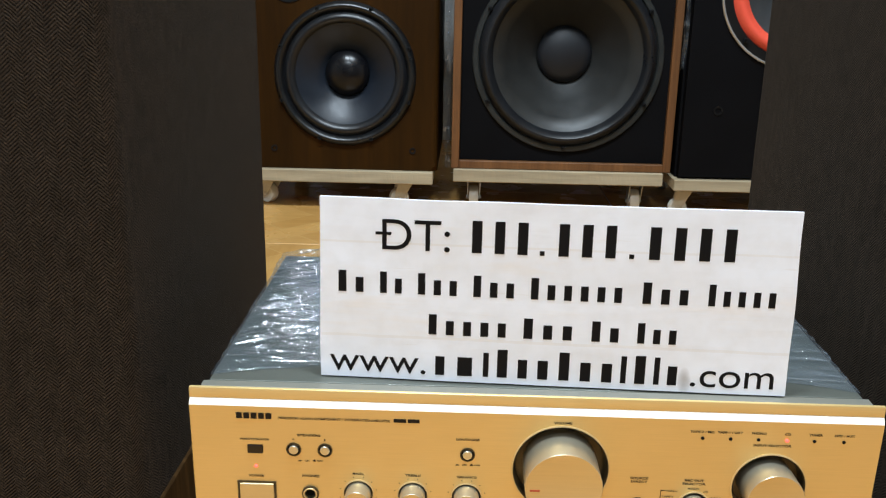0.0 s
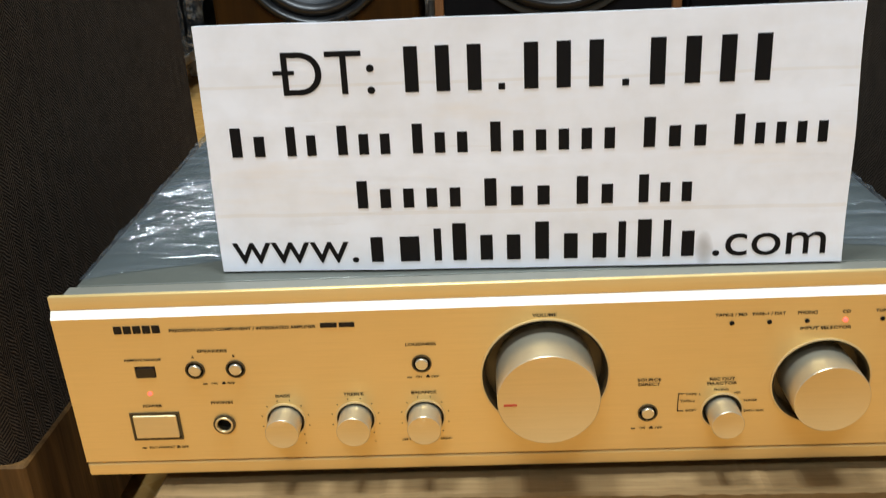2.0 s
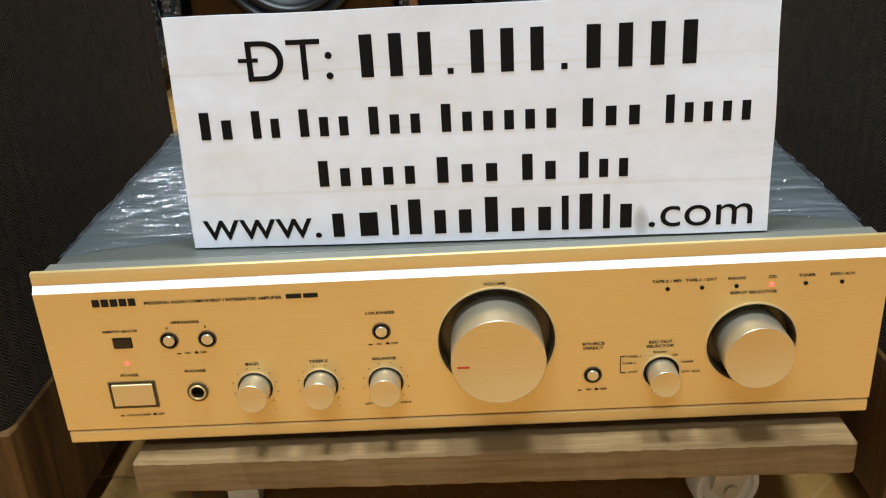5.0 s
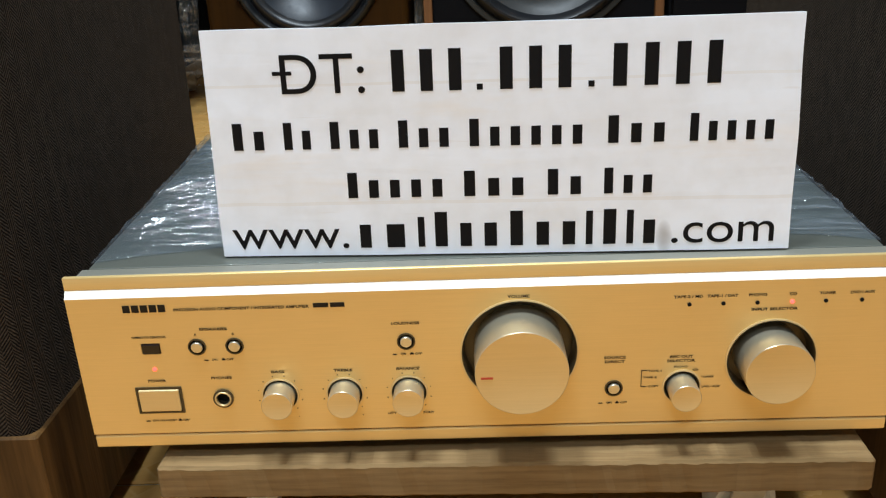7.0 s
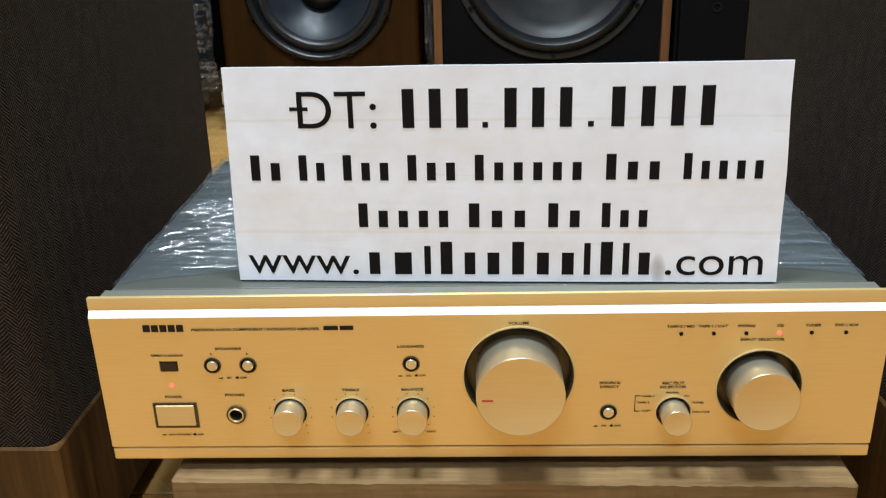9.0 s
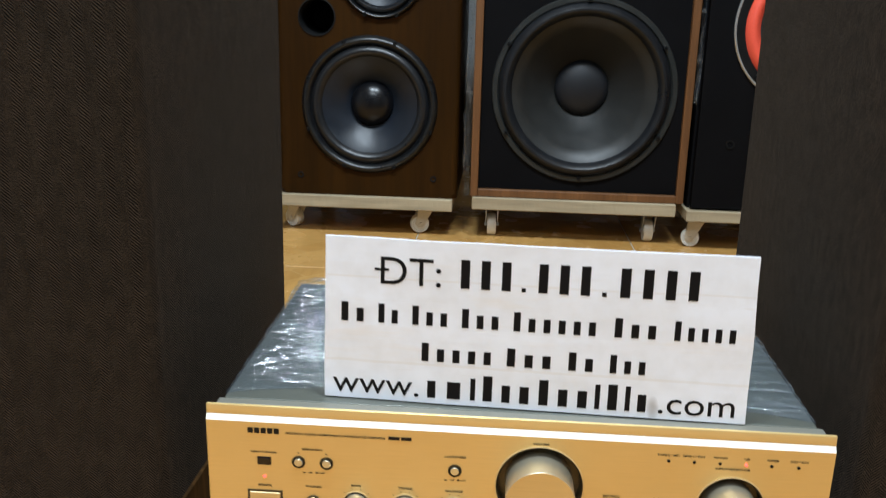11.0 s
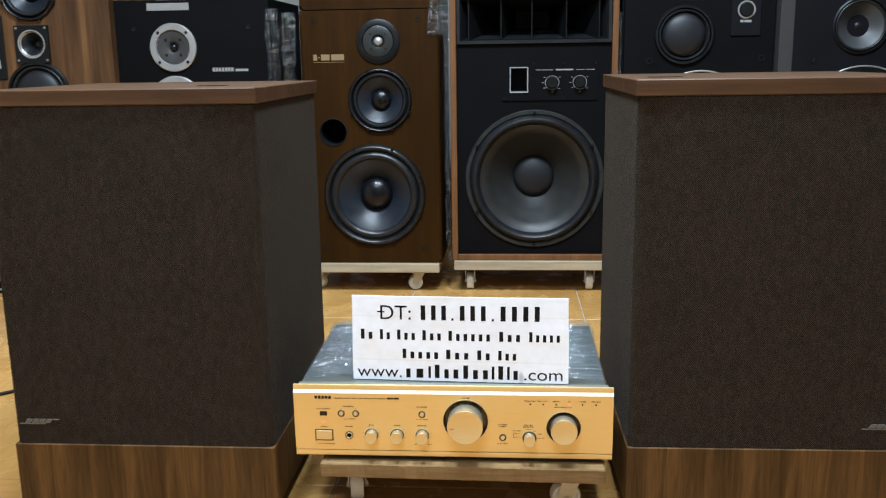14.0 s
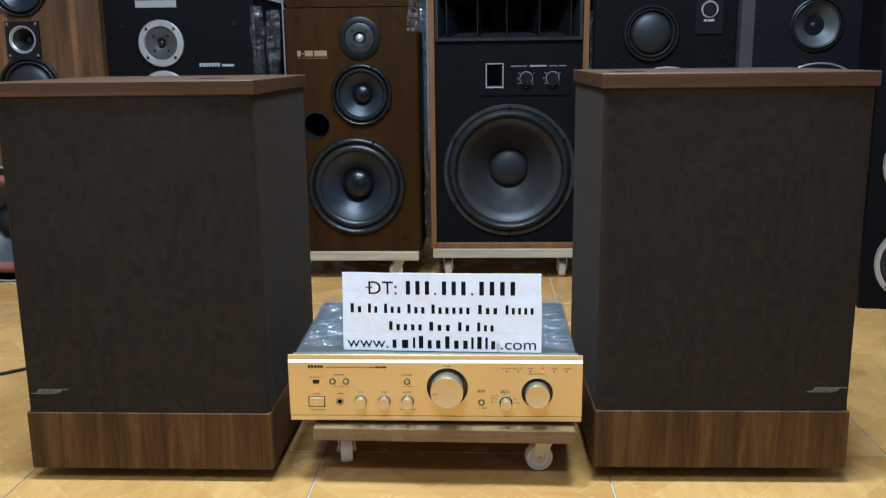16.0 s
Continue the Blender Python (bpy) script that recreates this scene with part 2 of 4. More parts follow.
GOLD = brushed("champagne_gold", (0.79, 0.562, 0.240), 0.38, 0.55)
# near-white in place of gold: the bevel's lamp highlight is in the colour
EDGE_HIGHLIGHT = brushed("painted_edge_highlight", (0.93, 0.89, 0.80), 0.42, 0.0)
KNOB = brushed("champagne_knob", (0.70, 0.62, 0.46), 0.30, 0.85)
KNOB_FACE = brushed("champagne_knob_face", (0.72, 0.55, 0.285), 0.42, 0.6)
WELL = surface("dark_bronze_well", (0.085, 0.066, 0.038), 0.38, 0.6)
COVER = surface("grey_painted_steel", (0.105, 0.109, 0.092), 0.34, 0.3, 0.1, 600, 6, 0.06)
PRINT = surface("brown_ink", (0.022, 0.017, 0.012), 0.6, 0, 0.05, bump=0, spec=0.1)
INK = surface("black_ink", (0.006, 0.006, 0.007), 0.5, 0, 0.1, bump=0, spec=0.12)
RED_MARK = surface("red_paint", (0.50, 0.06, 0.03), 0.5, 0, 0.05, bump=0)
DARK_GLASS = surface("dark_window", (0.010, 0.0045, 0.004), 0.22, 0, 0.1, bump=0)
LED_ON = glowing("red_light", (1.0, 0.10, 0.08), 2.2)
BLACK_HOLE = surface("black_plastic", (0.006, 0.006, 0.006), 0.6, spec=0.15)
PAPER = sign_paper()
CLOTH = grille_cloth()
WALNUT = wood("walnut_vinyl", (0.056, 0.0262, 0.0116), (0.112, 0.0555, 0.0262), "x", 0.38, 22, spec=0.24)
WALNUT_UP = wood("walnut_vinyl_upright", (0.033, 0.0162, 0.0060), (0.130, 0.0650, 0.0210), "z", 0.45, 50, spec=0.12)
# near-black colour carries the shade that falls under the foot
PLINTH = surface("shade_dark_plinth", (0.012, 0.011, 0.010), 0.6)
BADGE = surface("brushed_badge", (0.13, 0.13, 0.125), 0.4, 0.4)
BROWN_WOOD = wood("brown_stained_wood", (0.0200, 0.0080, 0.0012), (0.0345, 0.0135, 0.0021), "z", 0.42, 14, 0.0, spec=0.08)
TRIM_WOOD = wood("oiled_trim_wood", (0.115, 0.047, 0.0165), (0.20, 0.086, 0.031), "z", 0.42, 24)
OAK = wood("oak_veneer", (0.028, 0.0120, 0.0042), (0.165, 0.078, 0.029), "z", 0.42, 17)
BLACK_PAINT = surface("black_painted_board", (0.0036, 0.0034, 0.0039), 0.6, 0, 0.25, 400, 8, 0.15, spec=0.06)
CHAR_PAINT = surface("charcoal_board", (0.0054, 0.0054, 0.0070), 0.6, 0, 0.2, 500, 8, 0.2, spec=0.1)
GREY_PAINT = surface("grey_cabinet_side", (0.034, 0.033, 0.032), 0.55, spec=0.3)
RUBBER = surface("black_rubber", (0.0085, 0.009, 0.0105), 0.34, 0, 0.15, 300, 20, 0.05, spec=0.45)
FRAME_BLACK = surface("cast_frame", (0.0042, 0.0044, 0.0050), 0.42, 0, 0.2, 400, 30, 0.1, spec=0.25)
FRAME_GLOSS = surface("lacquered_frame", (0.0045, 0.0050, 0.0058), 0.33, 0, 0.2, 400, 30, 0.08, spec=0.5)
GASKET = surface("grey_gasket", (0.017, 0.018, 0.017), 0.36, 0, 0.2, 300, 30, 0.1, spec=0.5)
CONE_BLUE = surface("dark_blue_cone", (0.0096, 0.0128, 0.0190), 0.38, 0, 0.2, 260, 30, 0.15, spec=0.32)
CONE_BROWN = surface("grey_brown_paper_cone", (0.0185, 0.0183, 0.0172), 0.42, 0, 0.16, 260, 26, 0.2, spec=0.35)
CONE_GREY = surface("grey_paper_cone", (0.040, 0.042, 0.043), 0.5, 0, 0.16, 260, 26, 0.2)
CAP_GLOSS = surface("glossy_dust_cap", (0.004, 0.004, 0.005), 0.30, 0, 0.1, 200, 20, 0.0, spec=0.35)
CAP_MATT = surface("matt_dust_cap", (0.0088, 0.0094, 0.0115), 0.45, spec=0.35)
SILVER = surface("satin_aluminium", (0.48, 0.48, 0.475), 0.32, 0.75, 0.08, 500, 20, 0.05)
RED_SURROUND = surface("red_surround", (0.75, 0.085, 0.045), 0.5, 0, 0.08)
# darker, duller red than the other woofer's surround
DULL_RED = surface("dull_red_surround", (0.20, 0.055, 0.045), 0.5, 0, 0.1)
WHITE_PRINT = surface("white_print", (0.25, 0.25, 0.25), 0.5, 0, 0.05, bump=0)
GOLD_PRINT = surface("gold_print", (0.26, 0.185, 0.095), 0.4, 0.3, 0.05, bump=0)
STEEL = surface("zinc_steel", (0.30, 0.30, 0.295), 0.4, 0.85, 0.12)
CHIPBOARD = wood("pale_board", (0.32, 0.25, 0.155), (0.46, 0.375, 0.245), "x", 0.6, 18)
BOARD_GREY = wood("greyed_plywood", (0.150, 0.090, 0.038), (0.270, 0.172, 0.080), "x", 0.85, 44, spec=0.06)
NYLON = surface("white_nylon", (0.72, 0.70, 0.64), 0.4, 0, 0.08, 200, 30, 0.1)
BRACKET = surface("cream_caster_fork", (0.55, 0.50, 0.40), 0.4, 0.2, 0.1)
# gold greyed down: the ceiling's reflection is put into the colour
TRIM_REFLECTION = brushed("ceiling_greyed_gold", (0.215, 0.205, 0.168), 0.40, 0.35)
TILE = tile_glaze()
GROUT = surface("pale_grout", (0.42, 0.40, 0.33), 0.9, 0, 0.15)
WALL = surface("grey_wall_paint", (0.34, 0.33, 0.31), 0.8, 0, 0.05, 60, 2, 0.1)
CEIL = surface("white_ceiling_paint", (0.70, 0.70, 0.69), 0.85, 0, 0.04, 60, 2, 0.1)
FILM = film_sheet("stretch_film", 0.64, crease_scale=130)
FILM_CLEAR = film_sheet("packing_film", 0.74)
CABLE_BLACK = surface("black_cable", (0.012, 0.010, 0.009), 0.6, spec=0.2)


# ---- mesh helpers ----
def mesh_of(bm, name, material, smooth=False):
    me = bpy.data.meshes.new(name)
    bmesh.ops.recalc_face_normals(bm, faces=bm.faces[:])
    bm.to_mesh(me)
    bm.free()
    me.materials.append(material)
    if smooth:
        me.shade_smooth()
        me.set_sharp_from_angle(angle=radians(38))
    return me


def part(name, bm, material, parent=None, label="", smooth=False):
    ob = new(name, mesh_of(bm, name, material, smooth))
    ob.parent = parent
    if label:
        ob["label"] = label
    return ob


def thing(name, m, label, category, group=""):
    ob = new(name)
    ob.empty_display_size = 0.05
    ob.matrix_world = m
    return tagged(ob, label, category, group)


def box(x0, x1, y0, y1, z0, z1, bevel=0.0, seg=2, bm=None):
    own = bmesh.new()
    bmesh.ops.create_cube(own, size=1, matrix=Matrix.LocRotScale(((x0 + x1) / 2, (y0 + y1) / 2, (z0 + z1) / 2), None, (x1 - x0, y1 - y0, z1 - z0)))
    if bevel:
        bmesh.ops.bevel(own, geom=own.edges[:], offset=bevel, segments=seg, affect="EDGES", profile=0.5)
    if bm is None:
        return own
    join(bm, own)
    return bm


def join(bm, other):
    me = bpy.data.meshes.new("scratch")
    other.to_mesh(me)
    other.free()
    bm.from_mesh(me)
    bpy.data.meshes.remove(me)
    return bm


def lathe(profile, cx=0.0, cz=0.0, y=0.0, seg=48, bm=None):
    """Turns rows of (radius, depth) round an axis along y; depth grows away from the viewer."""
    bm = bm or bmesh.new()
    rings = []
    for r, d in profile:
        if r < 1e-6:
            rings.append([bm.verts.new((cx, y + d, cz))])
        else:
            rings.append([bm.verts.new((cx + r * math.cos(2 * math.pi * k / seg), y + d, cz + r * math.sin(2 * math.pi * k / seg))) for k in range(seg)])
    for a, b in zip(rings, rings[1:]):
        for k in range(seg):
            j = (k + 1) % seg
            if len(a) == 1 and len(b) == 1:
                continue
            if len(a) == 1:
                bm.faces.new((a[0], b[k], b[j]))
            elif len(b) == 1:
                bm.faces.new((a[k], b[0], a[j]))
            else:
                bm.faces.new((a[k], b[k], b[j], a[j]))
    return bm


def plate(x0, x1, z0, z1, y, thick, holes=(), rects=()):
    """An upright plate with round and rectangular openings through it."""
    bm = bmesh.new()

    def loop(pts):
        vs = [bm.verts.new((px, y, pz)) for px, pz in pts]
        for a, b in zip(vs, vs[1:] + vs[:1]):
            bm.edges.new((a, b))

    loop([(x0, z0), (x1, z0), (x1, z1), (x0, z1)])
    for cx, cz, r in holes:
        n = 40 if r > 0.02 else 20
        loop([(cx + r * math.cos(2 * math.pi * k / n), cz + r * math.sin(2 * math.pi * k / n)) for k in range(n)])
    for a, b, c, d in rects:
        loop([(a, c), (b, c), (b, d), (a, d)])
    bmesh.ops.triangle_fill(bm, edges=bm.edges[:], use_beauty=True, use_dissolve=False, normal=(0, -1, 0))
    faces = bm.faces[:]
    ext = bmesh.ops.extrude_face_region(bm, geom=faces, use_keep_orig=True)
    bmesh.ops.translate(bm, vec=(0, thick, 0), verts=[v for v in ext["geom"] if isinstance(v, bmesh.types.BMVert)])
    return bm


def tube(points, r, seg=10):
    bm = bmesh.new()
    rings = []
    pts = [Vector(p) for p in points]
    for n, p in enumerate(pts):
        d = (pts[min(n + 1, len(pts) - 1)] - pts[max(n - 1, 0)]).normalized()
        side = d.cross(Vector((0, 0, 1)) if abs(d.z) < 0.9 else Vector((1, 0, 0))).normalized()
        up = side.cross(d)
        rings.append([bm.verts.new(p + r * (math.cos(2 * math.pi * k / seg) * side + math.sin(2 * math.pi * k / seg) * up)) for k in range(seg)])
    for a, b in zip(rings, rings[1:]):
        for k in range(seg):
            bm.faces.new((a[k], b[k], b[(k + 1) % seg], a[(k + 1) % seg]))
    bm.faces.new(rings[0])
    bm.faces.new(rings[-1])
    return bm


def bars(spans, y, thick=0.0003):
    """Plain bars from rows of (x0, x1, z0, z1)."""
    bm = bmesh.new()
    for x0, x1, z0, z1 in spans:
        box(x0, x1, y - thick, y, z0, z1, bm=bm)
    return bm


def lettering(text, x, z, cap, parent, material, y=-0.0004, width=0.0, align="CENTER", name="lettering"):
    """Flat letters facing the front, capitals cap high, their baseline at z; width sets the whole line's length."""
    cu = bpy.data.curves.new(name, "FONT")
    cu.body, cu.align_x, cu.size, cu.resolution_u = text, align, cap / 0.729, 8
    cu.offset = 0.022 * cu.size if cap < 0.003 else 0.0
    tmp = new("scratch_letters", cu)
    bpy.context.view_layer.update()
    me = bpy.data.meshes.new_from_object(tmp.evaluated_get(bpy.context.evaluated_depsgraph_get()))
    bpy.data.objects.remove(tmp)
    bpy.data.curves.remove(cu)
    xs = [v.co.x for v in me.vertices]
    k = width / (max(xs) - min(xs)) if width and xs else 1.0
    for v in me.vertices:
        v.co = (x + v.co.x * k, y, z + v.co.y)
    me.materials.clear()
    me.materials.append(material)
    ob = new(name, me)
    ob.parent = parent
    return ob


# ---- the room ----
def structure(name, bm, material, label):
    return tagged(new(name, mesh_of(bm, name, material)), label, name.split("_")[0], kind="structure")


X0, X1, Y0, Y1, H = -2.45, 2.45, -3.1, 2.15, 2.7
structure("wall_north", box(X0, X1, Y1, Y1 + 0.12, 0, H), WALL, "plain grey painted wall behind the loudspeakers")
structure("wall_south", box(X0, X1, Y0 - 0.12, Y0, 0, H), WALL, "plain grey painted wall of the room")
structure("wall_west", box(X0 - 0.12, X0, Y0 - 0.12, Y1 + 0.12, 0, H), WALL, "plain grey painted side wall of room")
structure("wall_east", box(X1, X1 + 0.12, Y0 - 0.12, Y1 + 0.12, 0, H), WALL, "plain grey painted side wall of room")
structure("ceiling", box(X0 - 0.12, X1 + 0.12, Y0 - 0.12, Y1 + 0.12, H, H + 0.1), CEIL, "plain white painted ceiling of room")
floor = structure("floor", box(X0, X1, Y0, Y1, -0.08, -0.0025), GROUT, "glossy parquet-print floor tiles with pale grout joints")


# ---- loudspeaker parts ----
def driver(parent, name, cx, cz, y, R, style, label=""):
    """A cone driver: frame, surround, cone, dust cap and bolts, from fractions of its outer radius."""
    unit = part(name, lathe(style["frame"](R), cx, cz, y, 56), style["frame_mat"], parent, label, True)
    part("surround", lathe(style["surround"](R), cx, cz, y, 56), style["surround_mat"], unit, smooth=True)
    part("cone", lathe(style["cone"](R), cx, cz, y, 56), style["cone_mat"], unit, smooth=True)
    part("dust_cap", lathe(style["cap"](R), cx, cz, y, 40), style["cap_mat"], unit, smooth=True)
    if "rim" in style:
        part("rim", lathe(style["rim"](R), cx, cz, y, 56), SILVER, unit, "thin silver rim", True)
    n, rr = style.get("bolts", (8, 0.93))
    for k in range(n):
        a = 2 * math.pi * (k + style.get("turn", 0.5)) / n
        bx, bz = cx + rr * R * math.cos(a), cz + rr * R * math.sin(a)
        bolt = lathe([(0, -0.0050), (0.0016, -0.0050), (0.0020, -0.0080), (0.0040, -0.0078), (0.0048, -0.003), (0.0048, 0.0)], bx, bz, y - 0.003, 12)
        part("bolt", bolt, style.get("bolt_mat", FRAME_BLACK), unit)
    return unit


def roll(r0, r1, d, high, n=7):
    """A half-round roll between two radii, standing out towards the front."""
    return [(r0 + (r1 - r0) * k / n, d - high * math.sin(math.pi * k / n)) for k in range(n + 1)]


def dome(r, d, high, n=7):
    return [(r * math.sin(math.pi / 2 * k / n), d - high * math.cos(math.pi / 2 * k / n)) for k in range(n + 1)]


def style_blue():
    return dict(
        frame=lambda R: [(R, 0.0)] + roll(R, 0.865 * R, -0.001, 0.0095, 10) + [(0.85 * R, 0.004)], frame_mat=FRAME_GLOSS,
        surround=lambda R: [(0.87 * R, -0.003)] + roll(0.86 * R, 0.70 * R, 0.0, 0.009), surround_mat=RUBBER,
        cone=lambda R: [(0.71 * R, 0.0), (0.66 * R, 0.003), (0.5 * R, 0.12 * R), (0.28 * R, 0.31 * R)], cone_mat=CONE_BLUE,
        cap=lambda R: dome(0.32 * R, 0.275 * R, 0.20 * R), cap_mat=CAP_GLOSS, bolts=(8, 0.965), bolt_mat=BLACK_HOLE, turn=0.5)


def style_horn_woofer():
    return dict(
        frame=lambda R: [(R, 0.0), (R, -0.004), (0.99 * R, -0.006), (0.945 * R, -0.006), (0.93 * R, -0.003), (0.91 * R, 0.006)], frame_mat=GASKET,
        surround=lambda R: [(0.94 * R, -0.005)] + roll(0.93 * R, 0.785 * R, -0.002, 0.016), surround_mat=RUBBER,
        cone=lambda R: [(0.79 * R, 0.0), (0.75 * R, 0.004), (0.66 * R, 0.016), (0.655 * R, 0.0175), (0.5 * R, 0.042), (0.495 * R, 0.0435), (0.28 * R, 0.080)], cone_mat=CONE_BROWN,
        cap=lambda R: dome(0.30 * R, 0.074, 0.020), cap_mat=CAP_MATT, bolts=(6, 0.955), turn=0.5)


def style_red():
    return dict(
        frame=lambda R: [(0.975 * R, 0.0), (0.975 * R, -0.004), (0.86 * R, -0.004), (0.85 * R, 0.004)], frame_mat=FRAME_BLACK,
        rim=lambda R: [(R, 0.0), (R, -0.005), (0.988 * R, -0.0065), (0.972 * R, -0.0055), (0.970 * R, 0.0)],
        surround=lambda R: roll(0.86 * R, 0.66 * R, 0.0, 0.012), surround_mat=RED_SURROUND,
        cone=lambda R: [(0.67 * R, 0.0), (0.45 * R, 0.03), (0.25 * R, 0.06)], cone_mat=CONE_GREY,
        cap=lambda R: dome(0.26 * R, 0.056, 0.03), cap_mat=CAP_MATT, bolts=(4, 0.91), turn=0.5)


def style_grey():
    return dict(
        frame=lambda R: [(R, 0.0), (R, -0.004), (0.95 * R, -0.006), (0.90 * R, 0.002)], frame_mat=FRAME_BLACK,
        surround=lambda R: roll(0.91 * R, 0.80 * R, 0.0, 0.004), surround_mat=RUBBER,
        cone=lambda R: [(0.82 * R, 0.0), (0.5 * R, 0.016), (0.17 * R, 0.032)], cone_mat=CONE_GREY,
        cap=lambda R: dome(0.18 * R, 0.03, 0.012), cap_mat=CAP_MATT, bolts=(0, 1))


def style_black():
    return dict(
        frame=lambda R: [(R, 0.0), (R, -0.005), (0.97 * R, -0.008), (0.90 * R, -0.008), (0.88 * R, 0.0)], frame_mat=FRAME_BLACK,
        surround=lambda R: roll(0.885 * R, 0.76 * R, 0.0, 0.006), surround_mat=RUBBER,
        cone=lambda R: [(0.77 * R, 0.0), (0.72 * R, 0.004), (0.70 * R, 0.002)], cone_mat=RUBBER,
        cap=lambda R: dome(0.72 * R, 0.001, 0.020), cap_mat=CAP_MATT, bolts=(0, 1))


def cabinet(parent, material, w, d, h, y=0.0, wall=0.02, label=""):
    """Top, bottom, sides and back of a box, each a board of its own, open at the front."""
    for name, a in (("side_panel", (0, wall, y, y + d, 0, h)), ("side_panel", (w - wall, w, y, y + d, 0, h)), ("bottom_panel", (wall, w - wall, y, y + d, 0, wall)),
                    ("top_panel", (wall, w - wall, y, y + d, h - wall, h)), ("back_panel", (wall, w - wall, y + d - wall, y + d, wall, h - wall))):
        part(name, box(*a, bevel=0.0012, seg=1), material, parent, label if name == "side_panel" else "")


def caster(parent, x, y, top, heading, wheel_r, fork_mat, name="caster"):
    """A swivel caster hung below a board: plate, fork and wheel, the wheel trailing along heading degrees."""
    c, s_ = math.cos(radians(heading)), math.sin(radians(heading))
    unit = part(name, box(x - 0.021, x + 0.021, y - 0.019, y + 0.019, top - 0.003, top, 0.0008, 1), STEEL, parent)
    hub = Vector((x + 0.014 * c, y + 0.014 * s_, wheel_r))
    turn = Matrix.Translation((x, y, 0)) @ Matrix.Rotation(radians(heading), 4, "Z")
    fk = bmesh.new()
    for q in (-1, 1):
        own = bmesh.new()
        pts = [(-0.014, top - 0.004), (0.018, top - 0.004), (0.026, wheel_r + 0.002), (0.019, wheel_r - 0.006), (0.009, wheel_r - 0.004)]
        a = [own.verts.new((px, q * 0.0115, pz)) for px, pz in pts]
        b = [own.verts.new((px, q * 0.0135, pz)) for px, pz in pts]
        own.faces.new(a)
        own.faces.new(b[::-1])
        for k in range(5):
            own.faces.new((a[k], b[k], b[(k + 1) % 5], a[(k + 1) % 5]))
        join(fk, own)
    box(-0.014, 0.018, -0.0135, 0.0135, top - 0.006, top - 0.003, bm=fk)
    lathe([(0, -0.016), (0.004, -0.016), (0.0045, 0.016), (0, 0.016)], 0.014, wheel_r, 0, 12, fk)
    bmesh.ops.transform(fk, matrix=turn, verts=fk.verts[:])
    part("fork", fk, fork_mat, unit, "stamped metal caster fork")
    wb = lathe([(0, -0.0095), (0.3 * wheel_r, -0.0095), (0.32 * wheel_r, -0.0075), (0.72 * wheel_r, -0.0075), (0.78 * wheel_r, -0.0095), (0.93 * wheel_r, -0.0095), (wheel_r, -0.006), (wheel_r, 0.006), (0.93 * wheel_r, 0.0095), (0.78 * wheel_r, 0.0095), (0.72 * wheel_r, 0.0075), (0.32 * wheel_r, 0.0075), (0.3 * wheel_r, 0.0095), (0, 0.0095)], 0.014, wheel_r, 0, 32)
    bmesh.ops.transform(wb, matrix=turn, verts=wb.verts[:])
    part("wheel", wb, NYLON, unit, "white nylon caster wheel", True)
    return unit


def worn_board(w, d, z0, z1, wear):
    """A sawn board whose edges are knocked about a little."""
    bm = box(0, w, 0, d, z0, z1)
    long = [e for e in bm.edges if abs(e.verts[0].co.x - e.verts[1].co.x) > 0.1]
    bmesh.ops.subdivide_edges(bm, edges=long, cuts=90, use_grid_fill=True)
    edge = [e for e in bm.edges if len(e.link_faces) == 2 and e.calc_face_angle() > 1.0]
    bmesh.ops.bevel(bm, geom=edge, offset=0.0016, segments=1, affect="EDGES", profile=0.5)
    for v in bm.verts:
        q = v.co * 150
        v.co.y += wear * noise.noise((q.x, q.z * 2, 3 + w))
        v.co.z += 0.8 * wear * noise.noise((q.x * 1.3, q.y * 0.6, 7 + w)) * (1 if v.co.z > (z0 + z1) / 2 else -0.4)
    return bm


def dolly(m, w, d, z0, z1, wheel_r, places, board_mat, label, fork_mat=BRACKET):
    t = thing("wheeled_board", m, label, "dolly", "wheeled boards")
    part("board", worn_board(w, d, z0, z1, 0.0008 if board_mat == BOARD_GREY else 0.0004), board_mat, t)
    for x, y, a in places:
        caster(t, x, y, z0, a, wheel_r, fork_mat)
    return t


